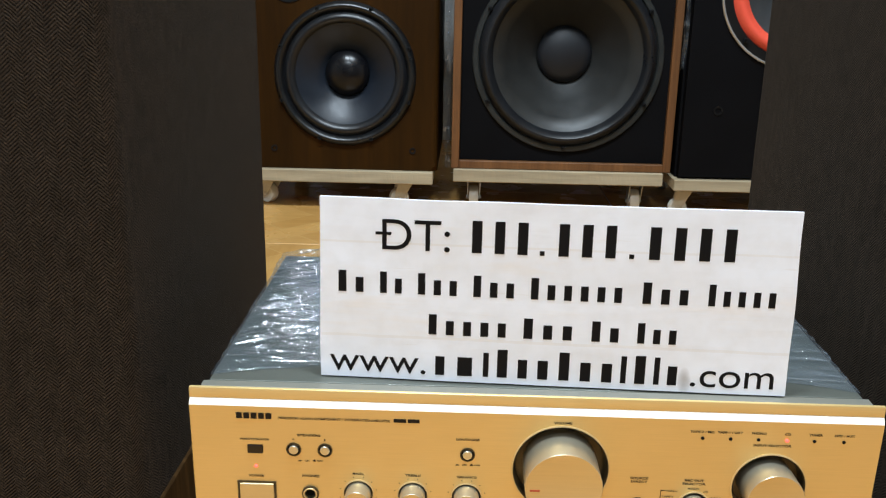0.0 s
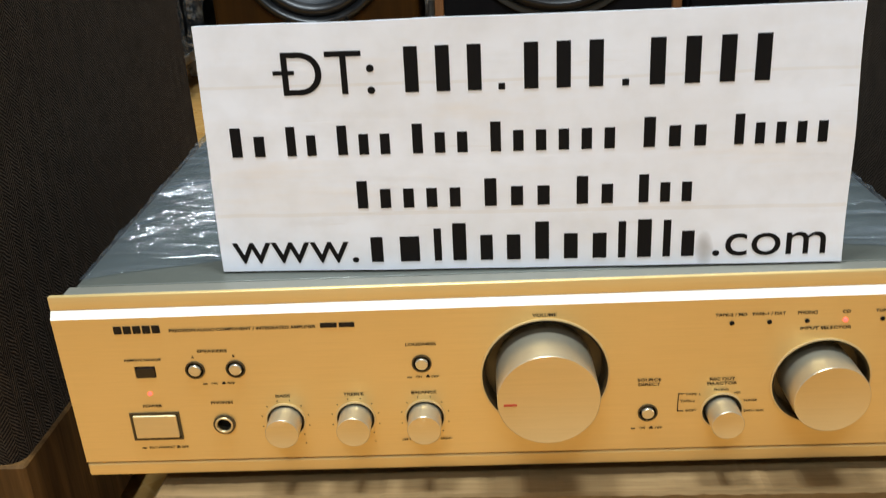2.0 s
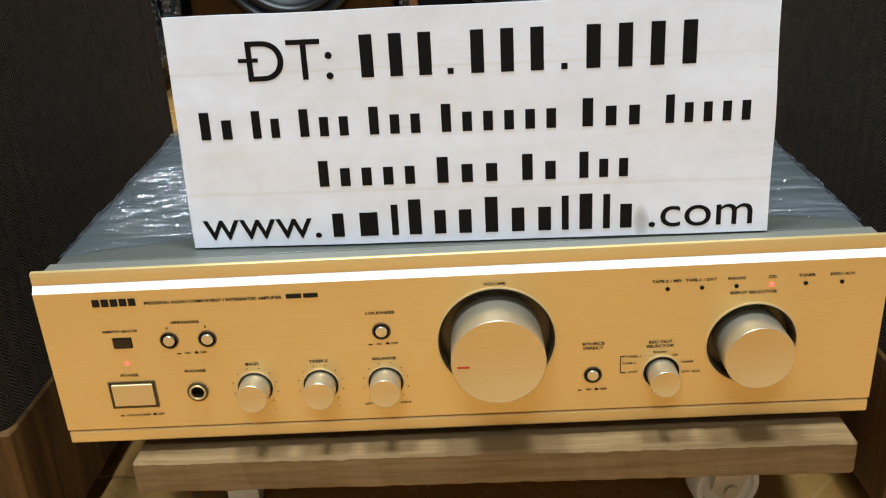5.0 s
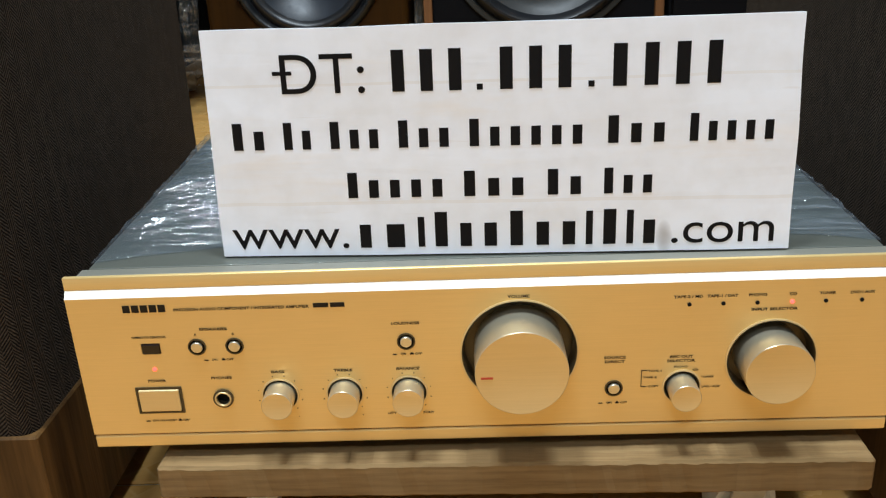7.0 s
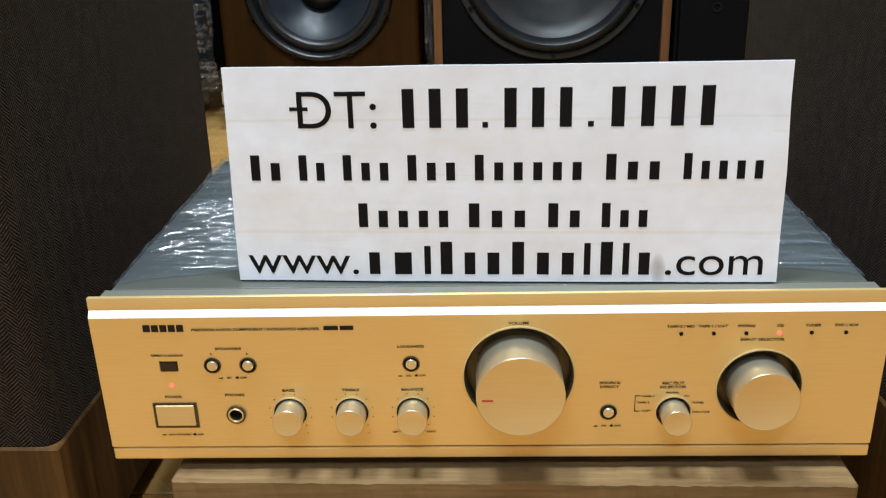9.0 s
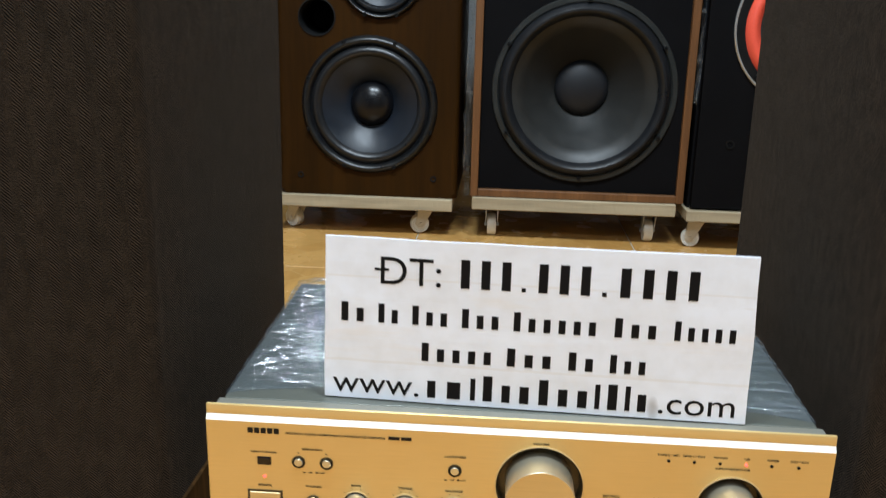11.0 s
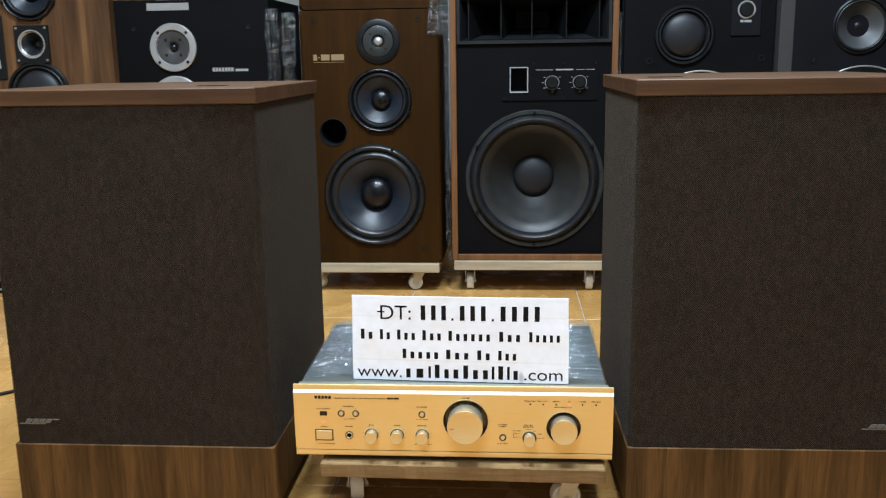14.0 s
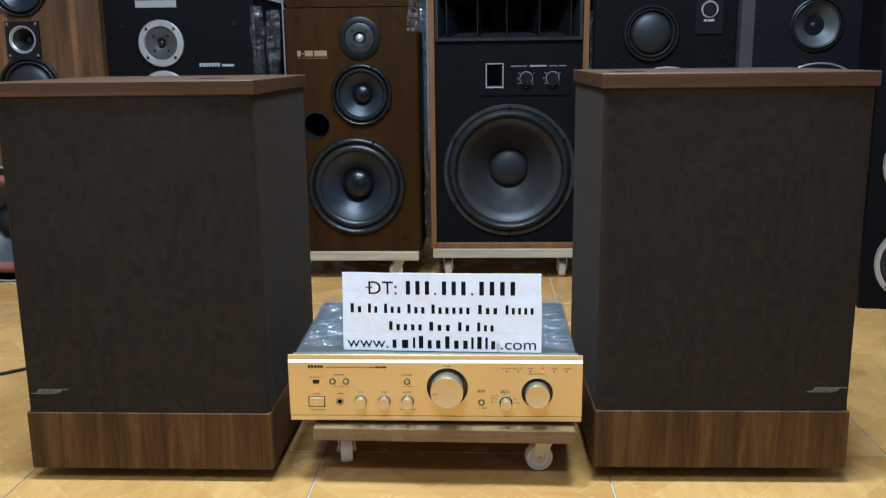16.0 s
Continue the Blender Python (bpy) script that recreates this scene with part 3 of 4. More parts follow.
# ---- walnut loudspeakers either side of the amplifier ----
def floor_speaker(m, plinth, logo_x, label):
    """A box covered in cloth on all upright sides, with a walnut lid and foot. Local: x 0 to 0.376, y 0 to 0.375."""
    W, D = 0.376, 0.375
    t = thing("floor_speaker", m, label, "loudspeaker", "pair of walnut loudspeakers")
    p0, b1, g1 = plinth, plinth + 0.0925, plinth + 0.5642
    part("plinth", box(0.034, W - 0.034, 0.045, D - 0.03, 0, p0, 0.001, 1), PLINTH, t, "recessed plinth, shade under the foot painted black")
    part("foot", box(0, W, 0, D, p0, b1 - 0.0012, 0.0012, 1), WALNUT_UP, t, "walnut vinyl foot with upright grain")
    bm = box(0.002, W - 0.002, 0.002, D - 0.002, b1 - 0.0022, g1 + 0.0025)
    ups = [e for e in bm.edges if abs(e.verts[0].co.z - e.verts[1].co.z) > 0.1]
    bmesh.ops.bevel(bm, geom=ups, offset=0.009, segments=4, affect="EDGES", profile=0.5)
    part("grille", bm, CLOTH, t, "dark brown herringbone grille cloth", True)
    part("lid", box(-0.0015, W + 0.0015, -0.0015, D + 0.0015, g1 + 0.0015, g1 + 0.0220, 0.0012, 1), WALNUT, t, "walnut vinyl lid")
    zb = b1 + 0.032
    badge = bars([(logo_x + 0.0095 * k, logo_x + 0.0095 * k + 0.0080, zb - 0.0015, zb + 0.0040) for k in range(4)] + [(logo_x - 0.007, logo_x + 0.031, zb - 0.0036, zb - 0.0024), (logo_x + 0.038, logo_x + 0.046, zb + 0.0030, zb + 0.0040)], 0.0018, 0.0012)
    for v in badge.verts:
        v.co.x += (v.co.z - zb) * 0.7
    part("badge", badge, BADGE, t, "small slanted silver badge")
    # dark spot on the lid, drawn as a thin black plate
    part("top_mark", box(W - 0.11 if logo_x < 0.1 else 0.03, W - 0.07 if logo_x < 0.1 else 0.075, 0.10, 0.118, g1 + 0.0221, g1 + 0.0227), INK, t, "small dark mark on the lid")
    return t


floor_speaker(pose(-0.6235, -0.006, 0), 0.0200, 0.0190, "tall walnut loudspeaker with dark brown herringbone cloth grille")
floor_speaker(pose(0.2390, 0.0070, 0, 0, 0, 0.5), 0.0235, 0.320, "tall walnut loudspeaker with dark brown herringbone cloth grille")


# ---- dolly and amplifier ----
dolly(pose(-0.184, -0.008, 0, 0, 0, -1.0), 0.393, 0.34, 0.0700, 0.0910, 0.0215,
      [(0.038, 0.066, 100), (0.356, 0.066, 188), (0.045, 0.30, 40), (0.355, 0.30, -30)], BOARD_GREY, "low plywood board on white casters under the amplifier")

LEAN = Matrix.Translation((0, 0, 0.195)) @ Matrix.Rotation(0.025, 4, "X") @ Matrix.Translation((0, 0, -0.22))
AMP = thing("amplifier", LEAN, "champagne gold hi-fi amplifier with large volume knob", "amplifier")
AW, ZB, ZT = 0.2190, 0.1235, 0.2285
VOL, SELR = (0.019, 0.1775), (0.1525, 0.1695)
SMALL = [(-0.1115, 0.155), (-0.0760, 0.155), (-0.0410, 0.155)]
REC = (0.1062, 0.1540)
PUSH = [(-0.1530, 0.1862), (-0.1328, 0.1862), (-0.0410, 0.1862), (0.0698, 0.1540)]
holes = [(*VOL, 0.0308), (*SELR, 0.0232), (*REC, 0.0098), (-0.143, 0.154, 0.0052)] + [(x, z, 0.0096) for x, z in SMALL] + [(x, z, 0.0046) for x, z in PUSH]
part("front_panel", plate(-AW, AW, 0.1322, 0.2162, 0.0, 0.006, holes, [(-0.1900, -0.1660, 0.1462, 0.1612), (-0.1832, -0.1728, 0.1825, 0.1890)]), GOLD, AMP, "brushed champagne gold front panel")
part("lower_strip", box(-AW, AW, 0.0, 0.010, ZB, 0.1312, 0.0010, 2), GOLD, AMP)
# bevel over the panel, its highlight painted on as a pale colour
bm = bmesh.new()
prof = [(0.0, 0.2162), (0.0028, 0.2204), (0.010, 0.2204), (0.010, 0.2162)]
for xx in (-AW, AW):
    for y, z in prof:
        bm.verts.new((xx, y, z))
bm.verts.ensure_lookup_table()
for k in range(4):
    j = (k + 1) % 4
    bm.faces.new([bm.verts[i] for i in (k, j, j + 4, k + 4)])
bm.faces.new([bm.verts[i] for i in (0, 1, 2, 3)])
bm.faces.new([bm.verts[i] for i in (7, 6, 5, 4)])
part("highlight_bevel", bm, EDGE_HIGHLIGHT, AMP, "gold bevel along the front panel, highlight painted near-white")
bm = box(-AW, AW, 0.0024, 0.0042, 0.2204, 0.2277)
ed = [e for e in bm.edges if all(v.co.z > 0.227 and v.co.y < 0.003 for v in e.verts) or all(v.co.z > 0.227 and v.co.x * e.verts[0].co.x > 0 and abs(v.co.x) > 0.2 for v in e.verts)]
bmesh.ops.bevel(bm, geom=ed, offset=0.0007, segments=3, affect="EDGES", profile=0.5)
part("upper_strip", bm, GOLD, AMP, smooth=True)
part("chassis", box(-0.2075, 0.2075, 0.0105, 0.262, 0.1240, 0.2255, 0.001, 1), COVER, AMP)
part("top_trim", box(-0.2125, 0.2125, 0.0044, 0.0128, 0.2225, 0.2276, 0.0005, 1), TRIM_REFLECTION, AMP, "gold trim along the cover, ceiling reflection painted in")
bm = box(-0.2090, 0.2090, 0.0131, 0.266, 0.2262, ZT - 0.0008, 0.0008, 2)
part("cover", bm, COVER, AMP, "grey painted steel cover")
for x in (-0.17, 0.17):
    for y in (0.045, 0.225):
        bm = lathe([(0, 0), (0.018, 0), (0.020, 0.002), (0.020, 0.0085 + 0.025 * y), (0, 0.0085 + 0.025 * y)], seg=24)
        bmesh.ops.transform(bm, matrix=Matrix.Translation((x, y, 0.1160 - 0.025 * y)) @ Matrix.Rotation(radians(90), 4, "X"), verts=bm.verts[:])
        part("foot", bm, RUBBER, AMP)


def knob(c, r, out, well, name, label="", mark=None):
    cx, cz = c
    well_part = part("well", lathe([(well, 0.0), (well, -0.0004), (well - 0.0006, -0.0006), (well - 0.0012, 0.0), (well - 0.0018, 0.0012), (well - 0.0022, 0.010), (0, 0.010)], cx, cz, 0, 48), WELL, AMP, smooth=True)
    part("well_rim", lathe([(well + 0.0004, 0.0), (well + 0.0004, -0.0006), (well - 0.0003, -0.0008), (well - 0.0006, -0.0005)], cx, cz, 0, 48), KNOB_FACE, well_part, smooth=True)
    k = part(name, lathe([(r * 0.985, 0.0098), (r, 0.0), (r, -out + 0.0003), (r - 0.0003, -out)], cx, cz, 0, 64), KNOB, AMP, label, True)
    part("knob_face", lathe([(r - 0.0003, -out), (r - 0.0006, -out + 0.0001), (0, -out + 0.0001)], cx, cz, 0, 64), KNOB_FACE, k, smooth=True)
    if mark:
        x0, x1, z = mark
        part("pointer", box(x0, x1, -out - 0.0001, -out + 0.0003, z - 0.0006, z + 0.0006), RED_MARK, k, "red pointer line")
    return well_part


knob(VOL, 0.0241, 0.0224, 0.0312, "volume_knob", "large volume knob with red pointer", (VOL[0] - 0.021, VOL[0] - 0.0148, VOL[1] - 0.002))
knob(SELR, 0.0178, 0.0162, 0.0238, "selector_knob", "large selector knob")
knob(REC, 0.0079, 0.0128, 0.0101, "record_knob")
for c in SMALL:
    knob(c, 0.0083, 0.0120, 0.0099, "tone_knob")
for x, z in PUSH:
    part("push_well", lathe([(0.0049, 0.0), (0.0049, -0.0006), (0.0042, -0.0006), (0.0041, 0.006), (0, 0.006)], x, z, 0, 24), WELL, AMP, smooth=True)
    part("push_button", lathe([(0.0031, 0.006), (0.0031, -0.0012), (0.0027, -0.0016), (0, -0.0016)], x, z, 0, 24), KNOB, AMP, smooth=True)
bm = plate(-0.1908, -0.1653, 0.1455, 0.1620, -0.0006, 0.003, (), [(-0.1898, -0.1663, 0.1465, 0.1610)])
part("switch_frame", bm, WELL, AMP)
part("power_switch", box(-0.1893, -0.1668, -0.0014, 0.004, 0.1470, 0.1605, 0.0007, 2), KNOB_FACE, AMP, "wide power button")
part("sensor_window", box(-0.1831, -0.1731, -0.0004, 0.003, 0.1822, 0.1886, 0.0008, 2), DARK_GLASS, AMP, "dark red sensor window")
part("headphone_jack", lathe([(0.0056, 0.0), (0.0056, -0.0012), (0.0042, -0.0012), (0.0036, 0.001), (0.0036, 0.014), (0, 0.014)], -0.143, 0.154, 0, 28), WELL, AMP, "headphone socket with brass rim", True)
part("jack_rim", lathe([(0.0046, -0.0013), (0.0044, -0.0018), (0.0038, -0.0018), (0.0034, -0.0008)], -0.143, 0.154, 0, 28), KNOB_FACE, AMP, smooth=True)
part("socket_hole", lathe([(0.0034, 0.0022), (0, 0.0022)], -0.143, 0.154, 0, 20), BLACK_HOLE, AMP)
part("power_light", lathe([(0.0011, 0), (0.0011, -0.0005), (0, -0.0007)], -0.178, 0.1732, 0, 14), LED_ON, AMP, "small lit red power light")
for k, x in enumerate((0.1072, 0.1247, 0.1422, 0.1600, 0.1772, 0.1955)):
    part("source_light", lathe([(0.0011, 0), (0.0011, -0.0005), (0, -0.0007)], x, 0.2034, 0, 14), LED_ON if k == 3 else BLACK_HOLE, AMP, "lit red source light" if k == 3 else "")

# the printing on the front panel
part("maker_mark", bars([(-0.1892 + 0.0047 * k, -0.1854 + 0.0047 * k, 0.2076, 0.2118) for k in range(5)], 0.0), PRINT, AMP, "maker's mark as plain bars")
part("model_mark", bars([(-0.0885, -0.0805, 0.2078, 0.2103), (-0.0795, -0.0720, 0.2078, 0.2103)], 0.0), PRINT, AMP, "model mark as plain bars")
for text, x, z, cap, wide in (
    ("PRECISION AUDIO COMPONENT / INTEGRATED AMPLIFIER", -0.1265, 0.2079, 0.0017, 0.0715), ("REMOTE SENSOR", -0.178, 0.1922, 0.0013, 0.0185),
    ("POWER", -0.178, 0.1652, 0.0016, 0.0098), ("ON / STANDBY", -0.1775, 0.1401, 0.0012, 0.0135), ("OFF", -0.1655, 0.1401, 0.0012, 0.0038),
    ("SPEAKERS", -0.143, 0.1960, 0.0016, 0.0148), ("A", -0.153, 0.1930, 0.0014, 0), ("B", -0.1328, 0.1930, 0.0014, 0),
    ("ON", -0.1445, 0.1777, 0.0012, 0.0028), ("OFF", -0.1362, 0.1777, 0.0012, 0.0038), ("PHONES", -0.1425, 0.1662, 0.0016, 0.0112),
    ("BASS", -0.1115, 0.1690, 0.0016, 0.0072), ("TREBLE", -0.076, 0.1690, 0.0016, 0.0102), ("BALANCE", -0.041, 0.1690, 0.0016, 0.0125),
    ("LOUDNESS", -0.041, 0.1964, 0.0016, 0.0150), ("ON", -0.0428, 0.1782, 0.0012, 0.0028), ("OFF", -0.0347, 0.1782, 0.0012, 0.0038),
    ("LEFT", -0.0510, 0.1412, 0.0012, 0.0048), ("RIGHT", -0.0310, 0.1412, 0.0012, 0.0058), ("VOLUME", 0.0188, 0.2102, 0.0017, 0.0115),
    ("SOURCE", 0.0698, 0.1724, 0.0016, 0.0116), ("DIRECT", 0.0698, 0.1698, 0.0016, 0.0106), ("ON", 0.0675, 0.1444, 0.0012, 0.0028), ("OFF", 0.0755, 0.1444, 0.0012, 0.0038),
    ("REC OUT", 0.1050, 0.1719, 0.0016, 0.0122), ("SELECTOR", 0.1050, 0.1694, 0.0016, 0.0148), ("PHONO", 0.1050, 0.1659, 0.0012, 0.0072), ("CD", 0.1130, 0.1638, 0.0012, 0.0030),
    ("TUNER", 0.1196, 0.1593, 0.0012, 0.0070), ("DVD / AUX", 0.1218, 0.1532, 0.0012, 0.0098), ("TAPE-1", 0.0915, 0.1637, 0.0012, 0.0072), ("TAPE-2", 0.0890, 0.1597, 0.0012, 0.0072), ("COPY", 0.0910, 0.1542, 0.0012, 0.0056),
    ("TAPE-2 / MD", 0.1065, 0.2072, 0.0016, 0.0150), ("TAPE-1 / DAT", 0.1240, 0.2072, 0.0016, 0.0158), ("PHONO", 0.1420, 0.2072, 0.0016, 0.0092), ("CD", 0.1600, 0.2072, 0.0016, 0.0038),
    ("TUNER", 0.1775, 0.2072, 0.0016, 0.0085), ("DVD / AUX", 0.1953, 0.2072, 0.0016, 0.0124), ("INPUT SELECTOR", 0.1512, 0.1988, 0.0016, 0.0238), ("+", -0.1025, 0.1406, 0.0012, 0), ("+", -0.0670, 0.1406, 0.0012, 0),
):
    lettering(text, x, z, cap, AMP, PRINT, width=wide)
part("bracket_line", bars([(0.0842, 0.0846, 0.1545, 0.1645), (0.0842, 0.0872, 0.1643, 0.1647), (0.0842, 0.0872, 0.1543, 0.1547)], 0.0), PRINT, AMP)
for x, z in ((-0.1870, 0.1401), (-0.1492, 0.1777), (-0.0475, 0.1782), (0.0628, 0.1444)):
    part("pressed_mark", bars([(x - 0.001, x + 0.0012, z, z + 0.0005)], 0.0), PRINT, AMP)
for x, z in ((-0.1690, 0.1401), (-0.1398, 0.1777), (-0.0383, 0.1782), (0.0719, 0.1444)):
    part("released_mark", bars([(x - 0.001, x + 0.001, z, z + 0.0006), (x - 0.0005, x + 0.0005, z + 0.0006, z + 0.0013)], 0.0), PRINT, AMP)
for cx, cz in SMALL:
    sc = [(cx + 0.0122 * math.cos(radians(a)), cz + 0.0122 * math.sin(radians(a))) for a in range(-45, 226, 30)]
    part("scale_dots", bars([(x - 0.00025, x + 0.00025, z - 0.00025, z + 0.00025) for x, z in sc], 0.0), PRINT, AMP)


# ---- stretch film over the amplifier ----
def amplifier_film():
    """Stretch film over the cover, creased along the pull, hanging down both sides; three sheets of one wrap."""
    wrap = thing("film_wrap", LEAN, "crumpled clear stretch film draped over the amplifier", "plastic film")
    nx, ny, half = 230, 150, 0.2095
    grid = []
    for i in range(nx + 1):
        s_ = -0.330 + 0.660 * i / nx
        drop = max(0.0, abs(s_) - half)
        x = max(-half, min(half, s_))
        front = 0.020 + 0.26 * min(0.13, half - abs(x)) + 0.003 * noise.noise((x * 30, 3, 1)) + min(0.03, drop * 0.25)
        col = []
        for j in range(ny + 1):
            v = j / ny
            y = front + (0.271 - front) * v
            q = Vector((x * 9 + y * 5, y * 52 - x * 17 + drop * 8, drop * 12))
            ridge = abs(noise.noise(q)) * 0.8 + 0.5 * abs(noise.noise(q * 2.3)) + 0.35 * abs(noise.noise(q * 4.9))
            swell = 0.5 + 0.5 * noise.noise((x * 14, y * 14, 7))
            high = 0.0004 + (0.0070 * ridge + 0.0012 * swell) * min(1, v * 4 + 0.06)
            if y > 0.22:
                high += 0.006 * max(0, noise.noise((x * 16, 5, 2)) + 0.35) * (y - 0.22) / 0.05
            flare = 0.003 * min(1, y / 0.26) ** 3 + 0.0016 * noise.noise((y * 60, x * 3, 9))
            if drop:
                out = flare + 0.005 * ridge * min(1, drop * 12) + 0.001 * swell
                col.append(Vector((math.copysign(0.2098 + out, s_), y, ZT - drop - 0.001)))
            else:
                edge = min(1, (half - abs(s_)) / 0.015)
                col.append(Vector((x + math.copysign(flare * (1 - edge), x), y, ZT - 0.0006 + high * (0.4 + 0.6 * edge))))
        grid.append(col)
    left = next(i for i in range(nx + 1) if -0.330 + 0.660 * i / nx > -half)
    for name, i0, i1 in (("side_drape", 0, left), ("top_sheet", left, nx - left), ("side_drape", nx - left, nx)):
        bm = bmesh.new()
        rows = [[bm.verts.new(p) for p in col] for col in grid[i0:i1 + 1]]
        for a, b in zip(rows, rows[1:]):
            for j in range(ny):
                bm.faces.new((a[j], b[j], b[j + 1], a[j + 1]))
        part(name, bm, FILM, wrap, smooth=True)


amplifier_film()


def under_film():
    """Bunched film pressed between the amplifier and its board."""
    bm = bmesh.new()
    n, rows = 120, 6
    grid = []
    for i in range(n + 1):
        x = -0.214 + 0.428 * i / n
        col = []
        for j in range(rows + 1):
            z = 0.1162 + 0.0066 * j / rows
            y = 0.020 + 0.008 * noise.noise((x * 40, z * 90, 3)) + 0.006 * math.sin(j / rows * math.pi)
            col.append(bm.verts.new((x, y, z + 0.001 * noise.noise((x * 55, 1, j)))))
        grid.append(col)
    for i in range(n):
        for j in range(rows):
            bm.faces.new((grid[i][j], grid[i + 1][j], grid[i + 1][j + 1], grid[i][j + 1]))
    ob = new("film_bunch", mesh_of(bm, "film_bunch", FILM, True))
    ob.matrix_world = LEAN
    return tagged(ob, "bunched clear film squeezed under the amplifier", "plastic film")


under_film()


# ---- the white sign on the amplifier ----
SIGN = thing("sign_board", LEAN @ Matrix.Translation((0.0105, 0.0165, 0.2288)) @ Matrix.Rotation(radians(-2.2), 4, "Z") @ Matrix.Rotation(radians(-4.5), 4, "X"),
             "white laminated paper sign leaning on the amplifier", "sign")


def sign_card():
    """A laminated card with slightly wavy edges; local x -0.1485 to 0.1485, z 0 to 0.118."""
    bm = bmesh.new()
    nx, nz = 40, 14
    sides = []
    for y in (0.0, 0.0030):
        g = []
        for i in range(nx + 1):
            col = []
            for k in range(nz + 1):
                x, z = -0.1485 + 0.297 * i / nx, 0.1185 * k / nz
                bow = 0.0035 * math.sin(math.pi * (x + 0.1485) / 0.297) * (0.3 + 0.7 * z / 0.118)
                x += 0.0007 * noise.noise((x * 9, z * 25, 1)) - (0.0012 * (z / 0.118) if x > 0.14 else 0)
                zz = z + (0.0006 * noise.noise((x * 18, 4, 2)) if k == nz else 0)
                col.append(bm.verts.new((x, y - bow + 0.0006 * noise.noise((x * 22, z * 22, 5)), zz)))
            g.append(col)
        sides.append(g)
    f, b = sides
    for i in range(nx):
        for k in range(nz):
            bm.faces.new((f[i][k], f[i + 1][k], f[i + 1][k + 1], f[i][k + 1]))
            bm.faces.new((b[i][k], b[i][k + 1], b[i + 1][k + 1], b[i + 1][k]))
    for i in range(nx):
        for k in (0, nz):
            bm.faces.new((f[i][k], f[i + 1][k], b[i + 1][k], b[i][k]))
    for k in range(nz):
        for i in (0, nx):
            bm.faces.new((f[i][k], b[i][k], b[i][k + 1], f[i][k + 1]))
    return bm


part("card", sign_card(), PAPER, SIGN, "white paper under creased laminate", True)


def on_card(ob):
    """Bends flat print to the bow of the card."""
    for v in ob.data.vertices:
        x, z = v.co.x, v.co.z
        v.co.y += -0.0035 * math.sin(math.pi * (x + 0.1485) / 0.297) * (0.3 + 0.7 * z / 0.118) + 0.0006 * noise.noise((x * 22, z * 22, 5)) + 0.00015
    return ob


def word_bar(x0, x1, z0, z1, letters=1, low=1.0, fill=0.66):
    """A word as plain bars, one for each letter, the first at full height."""
    pitch = (x1 - x0) / letters
    for k in range(letters):
        bm = bmesh.new()
        a = x0 + pitch * k + pitch * (1 - fill) / 2 * (letters > 1)
        b = a + pitch * (fill if letters > 1 else 1)
        top = z1 if k == 0 else z0 + (z1 - z0) * low
        n = max(1, int((b - a) / 0.004))
        for q in range(n):
            u, w = a + (b - a) * q / n, a + (b - a) * (q + 1) / n
            bm.faces.new([bm.verts.new((x, -0.0003, z)) for x, z in ((u, z0), (w, z0), (w, top), (u, top))])
        bmesh.ops.remove_doubles(bm, verts=bm.verts[:], dist=1e-6)
        on_card(part("letter_bar", bm, INK, SIGN))


on_card(lettering("DT:", -0.1110, 0.0862, 0.0208, SIGN, INK, -0.0003, 0.0425, "LEFT"))
word_bar(-0.1130, -0.1030, 0.0955, 0.0975)
for x0, x1, n in ((-0.0565, -0.0140, 3), (-0.0030, 0.0400, 3), (0.0520, 0.1130, 4)):
    word_bar(x0, x1, 0.0862, 0.1068, n, 1.0, 0.44)
for x in (-0.0090, 0.0458):
    word_bar(x - 0.0015, x + 0.0015, 0.0862, 0.0892)
for x0, x1, n in ((-0.1395, -0.1175, 2), (-0.1125, -0.0935, 2), (-0.0885, -0.0585, 3), (-0.0535, -0.0225, 3), (-0.0175, 0.0445, 6), (0.0515, 0.0855, 3), (0.0925, 0.1385, 5)):
    word_bar(x0, x1, 0.0577, 0.0717, n, 0.70, 0.46)
for x0, x1, n in ((-0.0815, -0.0265, 5), (-0.0215, 0.0155, 3), (0.0215, 0.0445, 2), (0.0505, 0.0800, 3)):
    word_bar(x0, x1, 0.0315, 0.0450, n, 0.70, 0.46)
on_card(lettering("www.", -0.1425, 0.0042, 0.0172, SIGN, INK, -0.0003, 0.0625, "LEFT"))
for k, (wide, tall) in enumerate(((1.0, 0), (1.6, 0), (0.6, 0.6), (1.1, 1), (1.0, 0), (1.1, 0), (1.1, 1), (1.1, 0), (1.1, 0), (0.6, 0.9), (1.1, 1), (0.6, 0.9), (1.0, 0))):
    x0 = -0.0770 + 0.1600 * sum((1.0, 1.6, 0.6, 1.1, 1.0, 1.1, 1.1, 1.1, 1.1, 0.6, 1.1, 0.6, 1.0)[:k]) / 13.0
    gap = 0.1600 * wide / 13.0
    word_bar(x0 + 0.26 * gap, x0 + 0.74 * gap, 0.0042, 0.0170 + 0.0062 * tall)
on_card(lettering(".com", 0.0870, 0.0042, 0.0172, SIGN, INK, -0.0003, 0.0520, "LEFT"))


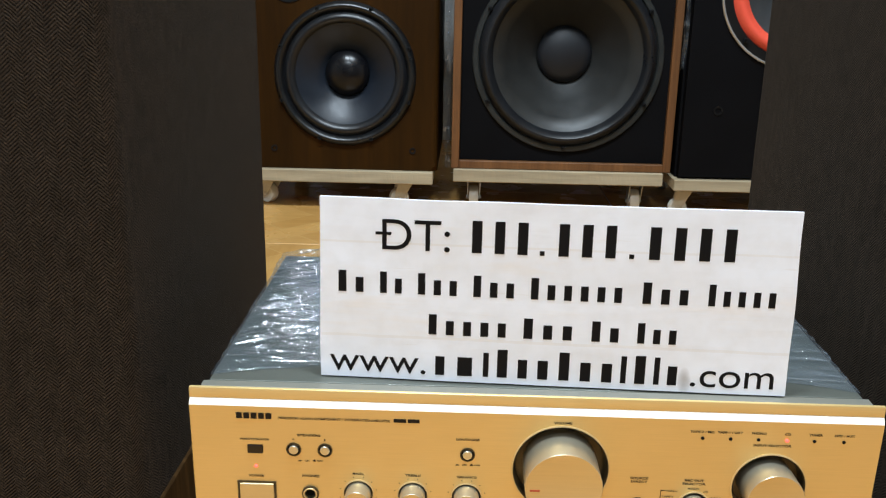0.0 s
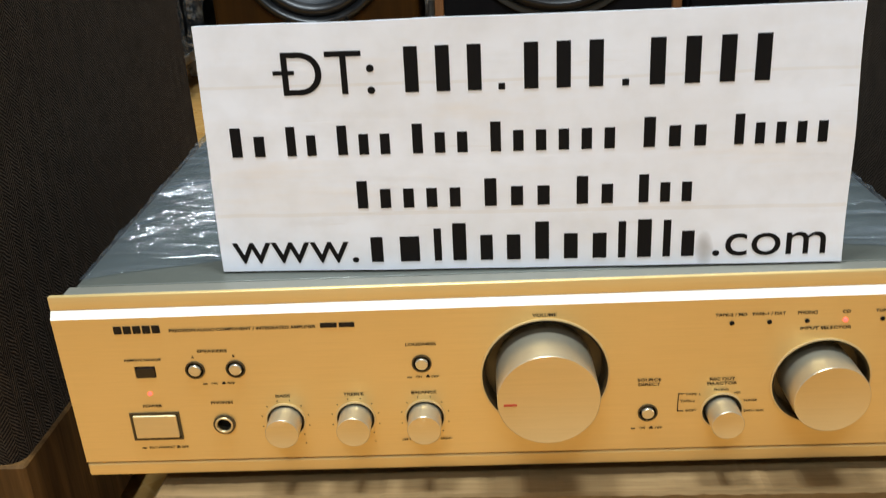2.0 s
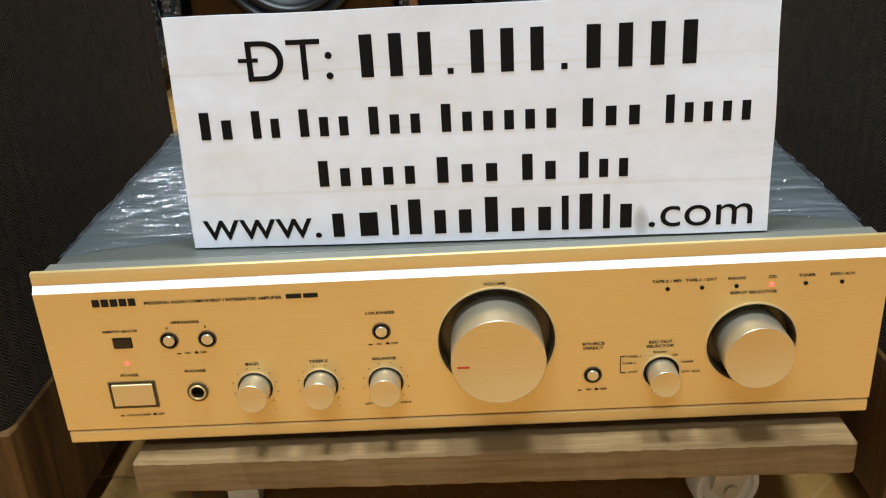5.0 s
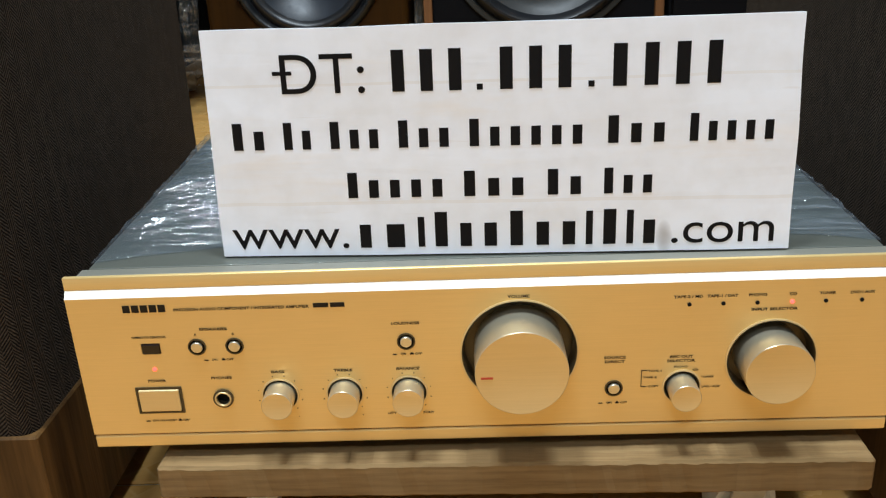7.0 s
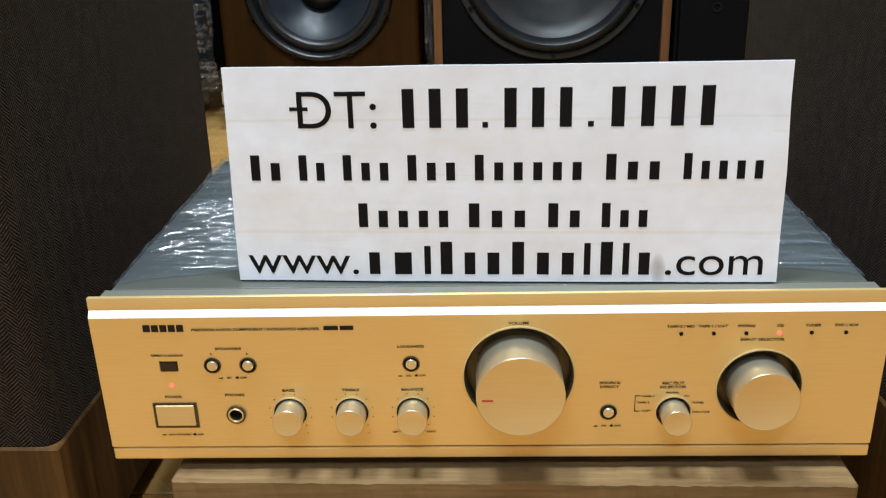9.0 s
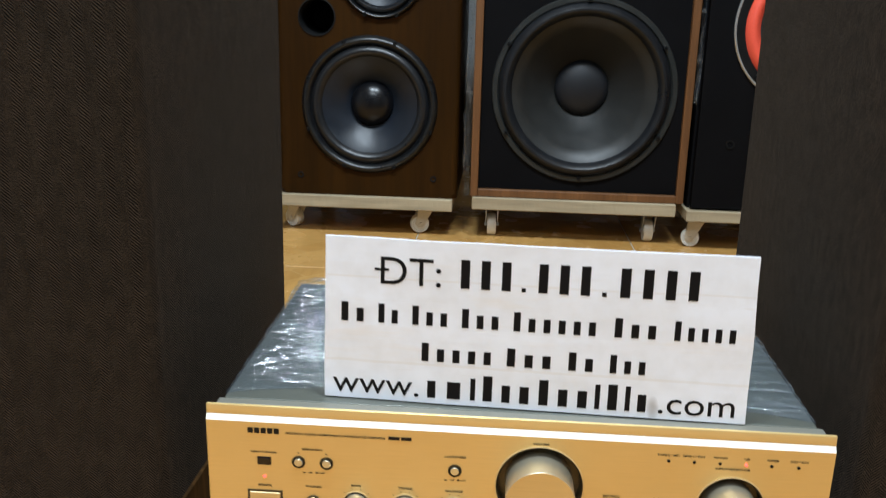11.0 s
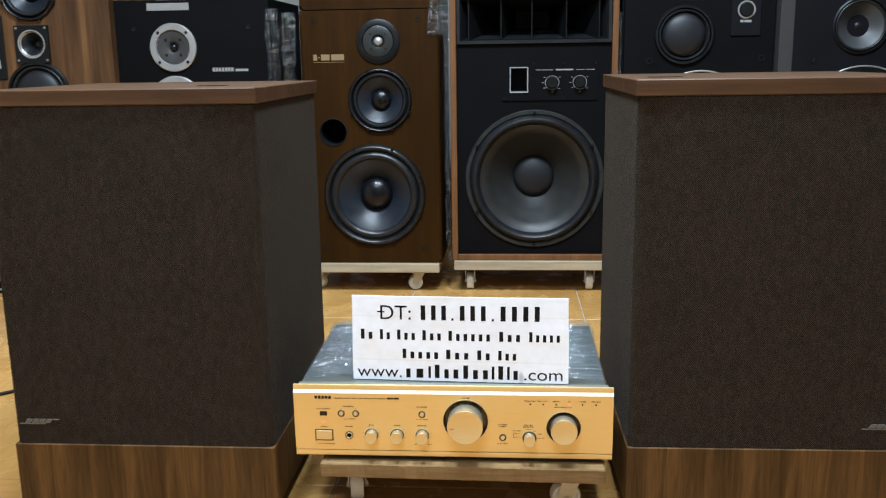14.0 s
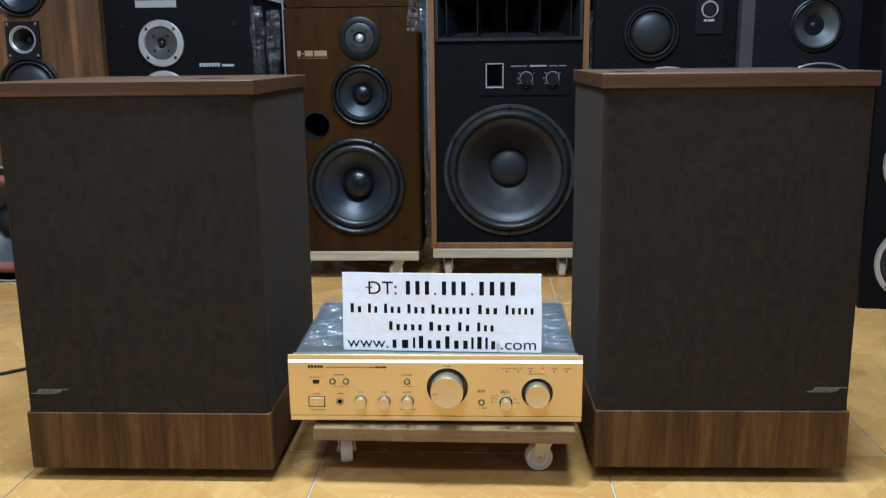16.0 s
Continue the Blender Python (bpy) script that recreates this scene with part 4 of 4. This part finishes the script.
# ---- brown three-way loudspeaker ----
def brown_speaker(m, label):
    w, d, h = 0.375, 0.36, 0.6850
    t = thing("bookshelf_speaker", m, label, "loudspeaker")
    dr = [(0.212, 0.6030, 0.054), (0.2130, 0.4485, 0.080), (0.1905, 0.1900, 0.132)]
    port = (0.0825, 0.3635, 0.0365)
    bm = plate(0, w, 0, h, 0.0, 0.022, [(x, z, r * 0.9) for x, z, r in dr] + [port])
    ed = [e for e in bm.edges if all(v.co.y < 0.001 for v in e.verts) and (all(v.co.x > w - 0.001 for v in e.verts) or all(v.co.x < 0.001 for v in e.verts))]
    bmesh.ops.bevel(bm, geom=ed, offset=0.012, segments=4, affect="EDGES", profile=0.5)
    part("baffle", bm, BROWN_WOOD, t, "brown stained wooden front", False)
    cabinet(t, BROWN_WOOD, w, d - 0.022, h, 0.0225)
    tw = part("tweeter", lathe([(0.058, 0), (0.058, -0.004), (0.055, -0.006), (0.043, -0.006), (0.041, -0.003), (0.018, 0.001), (0.012, 0.003)], dr[0][0], dr[0][1], 0, 48), FRAME_BLACK, t, "black tweeter with small silver dome", True)
    part("dome", lathe(dome(0.0125, 0.003, 0.009), dr[0][0], dr[0][1], 0, 28), SILVER, tw, smooth=True)
    part("faceplate", lathe([(0.0405, -0.0042), (0.0395, -0.0048), (0.018, -0.0030)], dr[0][0], dr[0][1], 0, 40), GASKET, tw, smooth=True)
    for k in range(4):
        a = math.pi / 4 + k * math.pi / 2
        part("bolt", lathe([(0, -0.006), (0.0022, -0.006), (0.0026, -0.003)], dr[0][0] + 0.028 * math.cos(a), dr[0][1] + 0.028 * math.sin(a), 0, 10), BLACK_HOLE, tw)
    driver(t, "midrange", dr[1][0], dr[1][1], 0, 0.0865, style_blue(), "midrange driver with dark blue cone")
    driver(t, "woofer", dr[2][0], dr[2][1], 0, 0.1410, style_blue(), "large woofer with dark blue cone")
    part("port", lathe([(0.0385, 0.0), (0.0385, -0.0015), (0.0365, -0.002), (0.034, 0.004), (0.033, 0.13), (0, 0.13)], *port[:2], 0, 40), BLACK_HOLE, t, "black bass port tube", True)
    part("model_mark", bars([(0.036, 0.046, 0.5555, 0.5710), (0.049, 0.054, 0.5615, 0.5645), (0.057, 0.080, 0.5555, 0.5710), (0.084, 0.119, 0.5555, 0.5710), (0.036, 0.121, 0.5500, 0.5510)], 0.0), GOLD_PRINT, t, "gold model mark as plain bars")
    for x, z in ((0.041, 0.6585), (0.320, 0.6585), (0.325, 0.0405), (0.045, 0.0405)):
        part("grille_socket", lathe([(0.0065, 0), (0.0065, -0.0015), (0.004, -0.0015), (0.003, 0.002), (0, 0.002)], x, z, 0, 16), BLACK_HOLE, t, smooth=True)
    return t


brown_speaker(pose(-0.481, 1.275, 0.0835), "brown wooden three-way loudspeaker with dark blue cones")
brown_speaker(pose(-0.481, 1.282, 0.7715), "brown wooden three-way loudspeaker stacked on another")
dolly(pose(-0.490, 1.262, 0), 0.376, 0.36, 0.0575, 0.0830, 0.0200, [(0.040, 0.055, 150), (0.318, 0.05, 195), (0.045, 0.31, 60), (0.32, 0.31, -60)], CHIPBOARD, "pale low board on white casters under loudspeaker")


# ---- horn loudspeaker ----
def horn_speaker(m):
    w, d, h = 0.4405, 0.33, 0.735
    tr = 0.0158
    t = thing("horn_speaker", m, "black horn loudspeaker with wood edging and huge woofer", "loudspeaker")
    cabinet(t, TRIM_WOOD, w, d, h, 0.0, tr, "oiled wooden cabinet side")
    hz0, hz1 = 0.5915, 0.7055
    pa = (0.1365, 0.3905, 0.4345, 0.5365)
    part("baffle", plate(tr + 0.0005, w - tr - 0.0005, tr + 0.0005, h - tr - 0.0005, 0.012, 0.019, [(0.224, 0.2235, 0.162)], [(0.030, w - 0.030, hz0 + 0.004, hz1), (0.1595, 0.2050, 0.4570, 0.5205)]), BLACK_PAINT, t, "black painted front board")
    horn = part("horn", plate(0.018, w - 0.018, hz0 - 0.008, hz1 + 0.002, 0.004, 0.0075, (), [(0.026, w - 0.026, hz0, hz1 - 0.008)]), RUBBER, t, "multicell horn with upright vanes")
    bm = bmesh.new()
    a = [bm.verts.new(p) for p in ((0.026, 0.006, hz0), (w - 0.026, 0.006, hz0), (w - 0.026, 0.006, hz1 - 0.008), (0.026, 0.006, hz1 - 0.008))]
    b = [bm.verts.new(p) for p in ((0.10, 0.17, hz0 + 0.035), (w - 0.10, 0.17, hz0 + 0.035), (w - 0.10, 0.17, hz1 - 0.035), (0.10, 0.17, hz1 - 0.035))]
    for k in range(4):
        bm.faces.new((a[k], a[(k + 1) % 4], b[(k + 1) % 4], b[k]))
    part("throat", bm, RUBBER, horn)
    part("throat_back", box(0.10, w - 0.10, 0.168, 0.172, hz0 + 0.035, hz1 - 0.035), BLACK_HOLE, horn)
    for x in (0.0490, 0.1345, 0.2155, 0.3055, 0.3910):
        xb = w / 2 + (x - w / 2) * 0.55
        v = bmesh.new()
        f = [v.verts.new(p) for p in ((x - 0.0012, 0.012, hz0 + 0.001), (x + 0.0012, 0.012, hz0 + 0.001), (x + 0.0012, 0.012, hz1 - 0.009), (x - 0.0012, 0.012, hz1 - 0.009))]
        g = [v.verts.new(p) for p in ((xb - 0.0012, 0.165, hz0 + 0.034), (xb + 0.0012, 0.165, hz0 + 0.034), (xb + 0.0012, 0.165, hz1 - 0.036), (xb - 0.0012, 0.165, hz1 - 0.036))]
        v.faces.new(f)
        for k in range(4):
            v.faces.new((f[k], f[(k + 1) % 4], g[(k + 1) % 4], g[k]))
        part("vane", v, FRAME_BLACK, horn)
    panel = part("control_panel", plate(*pa, 0.0085, 0.003, (), [(0.1595, 0.2050, 0.4570, 0.5205)]), BLACK_PAINT, t, "black control plate with two level knobs")
    part("port", plate(0.1575, 0.2065, 0.4550, 0.5225, 0.0065, 0.09, (), [(0.1600, 0.2040, 0.4575, 0.5200)]), WHITE_PRINT, panel, "rectangular vent with white rim")
    part("port_back", box(0.154, 0.210, 0.098, 0.104, 0.450, 0.526), BLACK_HOLE, panel)
    for x in (0.2695, 0.3425):
        k = part("level_knob", lathe([(0.0175, 0.008), (0.0175, 0.0075), (0.0165, 0.0065), (0.0158, 0.0070), (0.0150, 0.0070), (0.0145, -0.004), (0.0130, -0.006), (0, -0.006)], x, 0.4810, 0, 36), FRAME_BLACK, panel, "round black level knob", True)
        part("ring", lathe([(0.0185, 0.0083), (0.0185, 0.0070), (0.0173, 0.0070), (0.0173, 0.0083)], x, 0.4810, 0, 36), WHITE_PRINT, k, smooth=True)
        rows = [(x + 0.024 * math.cos(radians(a)), 0.4810 + 0.024 * math.sin(radians(a))) for a in (35, 145, 180, 215, -40)]
        for q, z in rows + [(x, 0.4564)]:
            part("scale_mark", bars([(q - 0.0030, q + 0.0030, z - 0.0006, z + 0.0006)], 0.0085), WHITE_PRINT, k)
    part("title_mark", bars([(0.226, 0.272, 0.5135, 0.5150), (0.279, 0.325, 0.5126, 0.5162), (0.332, 0.354, 0.5135, 0.5150), (0.359, 0.380, 0.5135, 0.5150)], 0.0085), WHITE_PRINT, panel, "white title line as plain bars")
    for x in (0.143, 0.221, 0.300, 0.384):
        for z in (0.4405, 0.5305):
            part("bolt", lathe([(0, -0.002), (0.002, -0.002), (0.003, 0)], x, z, 0.0085, 10), FRAME_BLACK, panel)
    driver(t, "woofer", 0.224, 0.2235, 0.012, 0.187, style_horn_woofer(), "huge woofer with grey-brown paper cone")
    return t


horn_speaker(pose(-0.0775, 1.270, 0.0920))
dolly(pose(-0.0730, 1.262, 0), 0.421, 0.36, 0.0655, 0.0915, 0.0235, [(0.043, 0.04, 90), (0.375, 0.04, 90), (0.05, 0.31, 60), (0.36, 0.31, -60)], CHIPBOARD, "pale low board on white casters under horn loudspeaker", STEEL)


# ---- black loudspeaker with red woofer surround ----
def red_ring_speaker(m):
    w, d, h = 0.384, 0.36, 0.80
    t = thing("studio_speaker", m, "black loudspeaker with red woofer surround and silver rim", "loudspeaker")
    part("baffle", plate(0.004, w - 0.004, 0.004, h - 0.004, 0.0, 0.02, [(0.201, 0.3665, 0.132), (0.155, 0.6045, 0.065)]), BLACK_PAINT, t)
    cabinet(t, BLACK_PAINT, w, d - 0.021, h, 0.0205)
    driver(t, "woofer", 0.201, 0.3665, 0, 0.149, style_red(), "woofer with red surround and silver rim")
    driver(t, "midrange", 0.155, 0.6045, 0, 0.075, style_black(), "black midrange driver")
    strip = part("control_strip", box(0.271, 0.345, -0.004, 0.0, 0.60, 0.77, 0.001, 1), CHAR_PAINT, t, "dark strip with two level controls")
    for z in (0.6645, 0.7100):
        part("level_ring", lathe([(0.0225, -0.004), (0.0225, -0.006), (0.0185, -0.006), (0.018, -0.002), (0, -0.002)], 0.3075, z, 0, 36), SILVER, strip, "silver ringed level control", True)
        part("level_knob", lathe([(0.0165, -0.002), (0.016, -0.012), (0, -0.012)], 0.3075, z, 0, 28), FRAME_BLACK, strip, smooth=True)
    part("model_mark", bars([(0.293, 0.301, 0.6330, 0.6390), (0.303, 0.321, 0.6330, 0.6390)], -0.004), WHITE_PRINT, strip)
    part("maker_mark", bars([(0.150, 0.162, 0.696, 0.703)], 0.0), WHITE_PRINT, t)
    for x, z in ((0.069, 0.5395), (0.352, 0.5435), (0.069, 0.136), (0.352, 0.136)):
        part("grille_socket", lathe([(0.009, 0), (0.009, -0.002), (0.006, -0.002), (0.005, 0.001), (0, 0.001)], x, z, 0, 18), FRAME_BLACK, t, smooth=True)
    return t


red_ring_speaker(pose(0.371, 1.250, 0.0855))
dolly(pose(0.366, 1.240, 0), 0.38, 0.34, 0.0620, 0.0850, 0.0190, [(0.035, 0.045, 170), (0.33, 0.05, 20), (0.04, 0.30, 60), (0.33, 0.30, -60)], CHIPBOARD, "pale low board on white casters under black loudspeaker")


# ---- charcoal loudspeaker with grey sides ----
def grey_side_speaker(m):
    w, d, h = 0.385, 0.34, 0.80
    t = thing("studio_speaker", m, "charcoal loudspeaker with grey sides and paper cone", "loudspeaker")
    part("baffle", plate(0.0355, w - 0.0005, 0.0005, h - 0.0005, 0.002, 0.02, [(0.213, 0.3725, 0.132), (0.1975, 0.6195, 0.060)]), CHAR_PAINT, t)
    part("side", box(0, 0.035, 0, d, 0, h, 0.002, 2), GREY_PAINT, t, "grey painted cabinet side")
    part("cabinet", box(0.0355, w, 0.0235, d, 0, h, 0.0015, 1), CHAR_PAINT, t)
    driver(t, "woofer", 0.213, 0.3725, 0.002, 0.150, style_red() | dict(surround_mat=RUBBER), "woofer with silver rim")
    driver(t, "midrange", 0.1975, 0.6195, 0.002, 0.0700, style_grey(), "grey paper cone driver")
    part("top_tweeter", lathe([(0.045, 0), (0.045, -0.004), (0.040, -0.005), (0, -0.003)], 0.190, 0.738, 0.002, 36), FRAME_BLACK, t, smooth=True)
    part("strip_label", box(0.3150, 0.3205, -0.0005, 0.002, 0.628, 0.78), WHITE_PRINT, t, "narrow white upright label")
    part("grille_socket", lathe([(0.007, 0), (0.007, -0.002), (0.004, -0.002), (0, 0.001)], 0.085, 0.538, 0.002, 16), FRAME_BLACK, t, smooth=True)
    return t


grey_side_speaker(pose(0.757, 1.220, 0.0855))
dolly(pose(0.762, 1.212, 0), 0.37, 0.33, 0.0620, 0.0850, 0.0190, [(0.04, 0.045, 170), (0.33, 0.05, 20), (0.04, 0.29, 60), (0.33, 0.29, -60)], CHIPBOARD, "pale low board on white casters under charcoal loudspeaker")


# ---- black loudspeaker with silver rings, standing on the floor ----
def silver_ring_speaker(m):
    w, d, h = 0.36, 0.2, 0.86
    t = thing("tower_speaker", m, "black tower loudspeaker with three silver ringed drivers", "loudspeaker")
    part("baffle", plate(0, w, 0, h, 0.0, 0.02, [(0.125, z, 0.08) for z in (0.12, 0.366, 0.58)]), BLACK_PAINT, t)
    cabinet(t, BLACK_PAINT, w, d - 0.021, h, 0.0205)
    for z in (0.12, 0.366, 0.58):
        driver(t, "woofer", 0.125, z, 0, 0.098, style_red() | dict(surround_mat=RUBBER, frame_mat=SILVER), "driver with wide silver rim")
    return t


silver_ring_speaker(pose(1.020, 0.970, 0, 0, 0, -8))


# ---- black loudspeaker in packing film ----
def ring_tweeter_speaker(m):
    w, d, h = 0.430, 0.36, 0.72
    t = thing("studio_speaker", m, "black loudspeaker with silver ringed tweeter, film-wrapped edges", "loudspeaker")
    part("baffle", plate(0, w, 0, h, 0.0, 0.02, [(0.1655, 0.596, 0.044), (0.1655, 0.447, 0.060), (0.2125, 0.19, 0.125)]), BLACK_PAINT, t)
    cabinet(t, BLACK_PAINT, w, d - 0.021, h, 0.0205)
    tw = part("tweeter", lathe([(0.064, 0), (0.064, -0.005), (0.062, -0.007), (0.047, -0.007), (0.045, -0.004), (0.044, 0.002)], 0.1655, 0.596, 0, 56), SILVER, t, "tweeter with wide silver ring", True)
    part("faceplate", lathe([(0.0452, -0.003), (0.020, -0.002), (0.013, 0.002), (0.011, 0.006), (0, 0.006)], 0.1655, 0.596, 0, 40), GREY_PAINT, tw, smooth=True)
    part("dome", lathe(dome(0.010, 0.004, 0.009), 0.1655, 0.596, 0, 24), CAP_GLOSS, tw, smooth=True)
    for k in range(4):
        a = math.pi / 4 + k * math.pi / 2
        part("bolt", lathe([(0, -0.010), (0.003, -0.010), (0.0042, -0.007)], 0.1655 + 0.055 * math.cos(a), 0.596 + 0.055 * math.sin(a), 0, 12), FRAME_BLACK, tw)
        part("screw_hole", lathe([(0.0038, -0.0032), (0, -0.0030)], 0.1655 + 0.028 * math.cos(a), 0.596 + 0.028 * math.sin(a), 0, 10), BLACK_HOLE, tw)
    mid = part("midrange", lathe([(0.074, 0), (0.074, -0.006), (0.071, -0.009), (0.058, -0.009), (0.055, 0.0)], 0.1655, 0.447, 0, 56), SILVER, t, "midrange driver with silver ring", True)
    part("cone", lathe([(0.056, -0.002), (0.03, 0.012), (0, 0.02)], 0.1655, 0.447, 0, 40), CONE_BLUE, mid, smooth=True)
    driver(t, "woofer", 0.2125, 0.19, 0, 0.14, style_blue())
    part("maker_mark", bars([(0.269 + 0.0085 * k, 0.2755 + 0.0085 * k, 0.5310, 0.5410) for k in range(7)] + [(0.332, 0.367, 0.5310, 0.5375)], 0.0), WHITE_PRINT, t, "white maker's mark as plain bars")
    for x, z in ((0.059, 0.646), (0.373, 0.647)):
        part("grille_socket", lathe([(0.006, 0), (0.006, -0.0015), (0.004, -0.0015), (0, 0.001)], x, z, 0, 16), FRAME_BLACK, t, smooth=True)
    # plain strip stands in for the lower edge of a silver ring above
    part("top_mark", box(0.10, 0.215, -0.002, 0.0, 0.693, 0.712), SILVER, t, "silver strip along the top")
    return t


ring_tweeter_speaker(pose(-0.990, 1.270, 0.083))
dolly(pose(-0.982, 1.262, 0), 0.41, 0.35, 0.0575, 0.0825, 0.0195, [(0.045, 0.05, 150), (0.36, 0.05, 20), (0.05, 0.30, 60), (0.36, 0.30, -60)], CHIPBOARD, "pale low board on white casters under wrapped loudspeaker")


def film_fold(x0, x1, y, z0, z1, seed, lean=0.0, deep=0.014):
    """An upright fold of clear film clinging to a cabinet's edge."""
    bm = bmesh.new()
    nx, nz = 16, 70
    g = []
    for i in range(nx + 1):
        col = []
        for k in range(nz + 1):
            u, v = i / nx, k / nz
            z = z0 + (z1 - z0) * v
            x = x0 + (x1 - x0) * u + lean * v + 0.006 * noise.noise((seed, z * 22, u * 2))
            yy = y - abs(deep * noise.noise((u * 5 + seed, z * 9, seed))) - 0.003 * math.sin(u * 9 + z * 30)
            col.append(bm.verts.new((x, yy, z)))
        g.append(col)
    for i in range(nx):
        for k in range(nz):
            bm.faces.new((g[i][k], g[i + 1][k], g[i + 1][k + 1], g[i][k + 1]))
    ob = new("film_fold", mesh_of(bm, "film_fold", FILM_CLEAR, True))
    return tagged(ob, "crinkled clear packing film along a cabinet edge", "plastic film", "packing film folds")


film_fold(-0.566, -0.530, 1.256, 0.084, 0.775, 3)
film_fold(-0.530, -0.492, 1.266, 0.084, 0.765, 8, 0.004)
film_fold(-1.012, -0.980, 1.260, 0.084, 0.790, 5, -0.010)
film_fold(-0.094, -0.081, 1.272, 0.092, 0.800, 11, 0.0, 0.007)
film_fold(-0.140, -0.096, 1.270, 0.700, 0.800, 14, 0.012)
film_fold(0.3615, 0.3695, 1.256, 0.30, 0.75, 17, 0.0, 0.006)


# ---- oak loudspeaker on the far side ----
def oak_speaker(m):
    w, d, h = 0.470, 0.34, 0.92
    t = thing("oak_speaker", m, "oak veneer loudspeaker with black horn tweeter plate", "loudspeaker")
    part("baffle", plate(0, w, 0, h, 0.0, 0.02, [(0.130, 0.142, 0.150), (0.256, 0.530, 0.080), (0.252, 0.663, 0.036), (0.252, 0.800, 0.066)]), OAK, t, "oak veneered front")
    cabinet(t, OAK, w, d - 0.021, h, 0.0205)
    driver(t, "woofer", 0.130, 0.142, 0, 0.170, style_red() | dict(surround_mat=DULL_RED), "woofer with red surround and silver rim")
    driver(t, "midrange", 0.256, 0.530, 0, 0.088, style_black(), "black midrange driver")
    pl = part("tweeter_plate", plate(0.205, 0.299, 0.613, 0.712, -0.0085, 0.0085, [(0.252, 0.663, 0.033)]), FRAME_BLACK, t, "square black horn tweeter plate")
    part("horn", lathe([(0.0375, -0.004), (0.0375, -0.0058), (0.035, -0.0058), (0.033, -0.003), (0.030, 0.000)], 0.252, 0.663, -0.0045, 40), SILVER, pl, smooth=True)
    part("throat", lathe([(0.031, -0.001), (0.024, 0.006), (0.016, 0.02), (0.008, 0.035), (0, 0.037)], 0.252, 0.663, -0.0045, 40), RUBBER, pl, smooth=True)
    for x in (0.212, 0.292):
        for z in (0.620, 0.705):
            part("bolt", lathe([(0, -0.002), (0.003, -0.002), (0.004, 0)], x, z, -0.0085, 10), STEEL, pl)
    driver(t, "upper_midrange", 0.252, 0.800, 0, 0.078, style_blue())
    cp = part("control_plate", box(0.085, 0.172, -0.004, 0.0, 0.570, 0.740, 0.003, 2), FRAME_BLACK, t, "black control plate with white label")
    part("label", box(0.120, 0.158, -0.0048, -0.004, 0.600, 0.622), WHITE_PRINT, cp)
    return t


oak_speaker(pose(-1.452, 1.240, 0.030))
tagged(new("base_board", mesh_of(box(-1.447, -0.987, 1.236, 1.56, 0, 0.0295, 0.002, 2), "base_board", BLACK_PAINT)), "dark painted board under the oak loudspeaker", "board")


# ---- cables on the floor ----
def cable(name, pts, r, material, label):
    return tagged(new(name, mesh_of(tube(pts, r), name, material, True)), label, "cable")


cable("floor_cable", [(-1.20 + 0.03 * k, 0.270 + 0.0145 * k + 0.0006 * k * k, 0.0035) for k in range(16)], 0.0035, CABLE_BLACK, "thin black cable lying on the tiles")

# ---- floor tiles ----
TS = 0.4535
slab = box(-TS / 2 + 0.0012, TS / 2 - 0.0012, -TS / 2 + 0.0012, TS / 2 - 0.0012, -0.0028, 0.0, 0.0010, 1)
tile_mesh = mesh_of(slab, "tile", TILE)
for i in range(-6, 7):
    for j in range(-8, 6):
        cx, cy = -0.187 + TS / 2 + i * TS, 0.105 + TS / 2 + j * TS
        if X0 - TS / 2 < cx < X1 + TS / 2 and Y0 - TS / 2 < cy < Y1 + TS / 2:
            ob = new("tile", tile_mesh)
            ob.parent = floor
            ob.matrix_local = Matrix.Translation((cx, cy, 0)) @ Matrix.Rotation(radians(90 * ((i * 3 + j * 5) % 4)), 4, "Z")
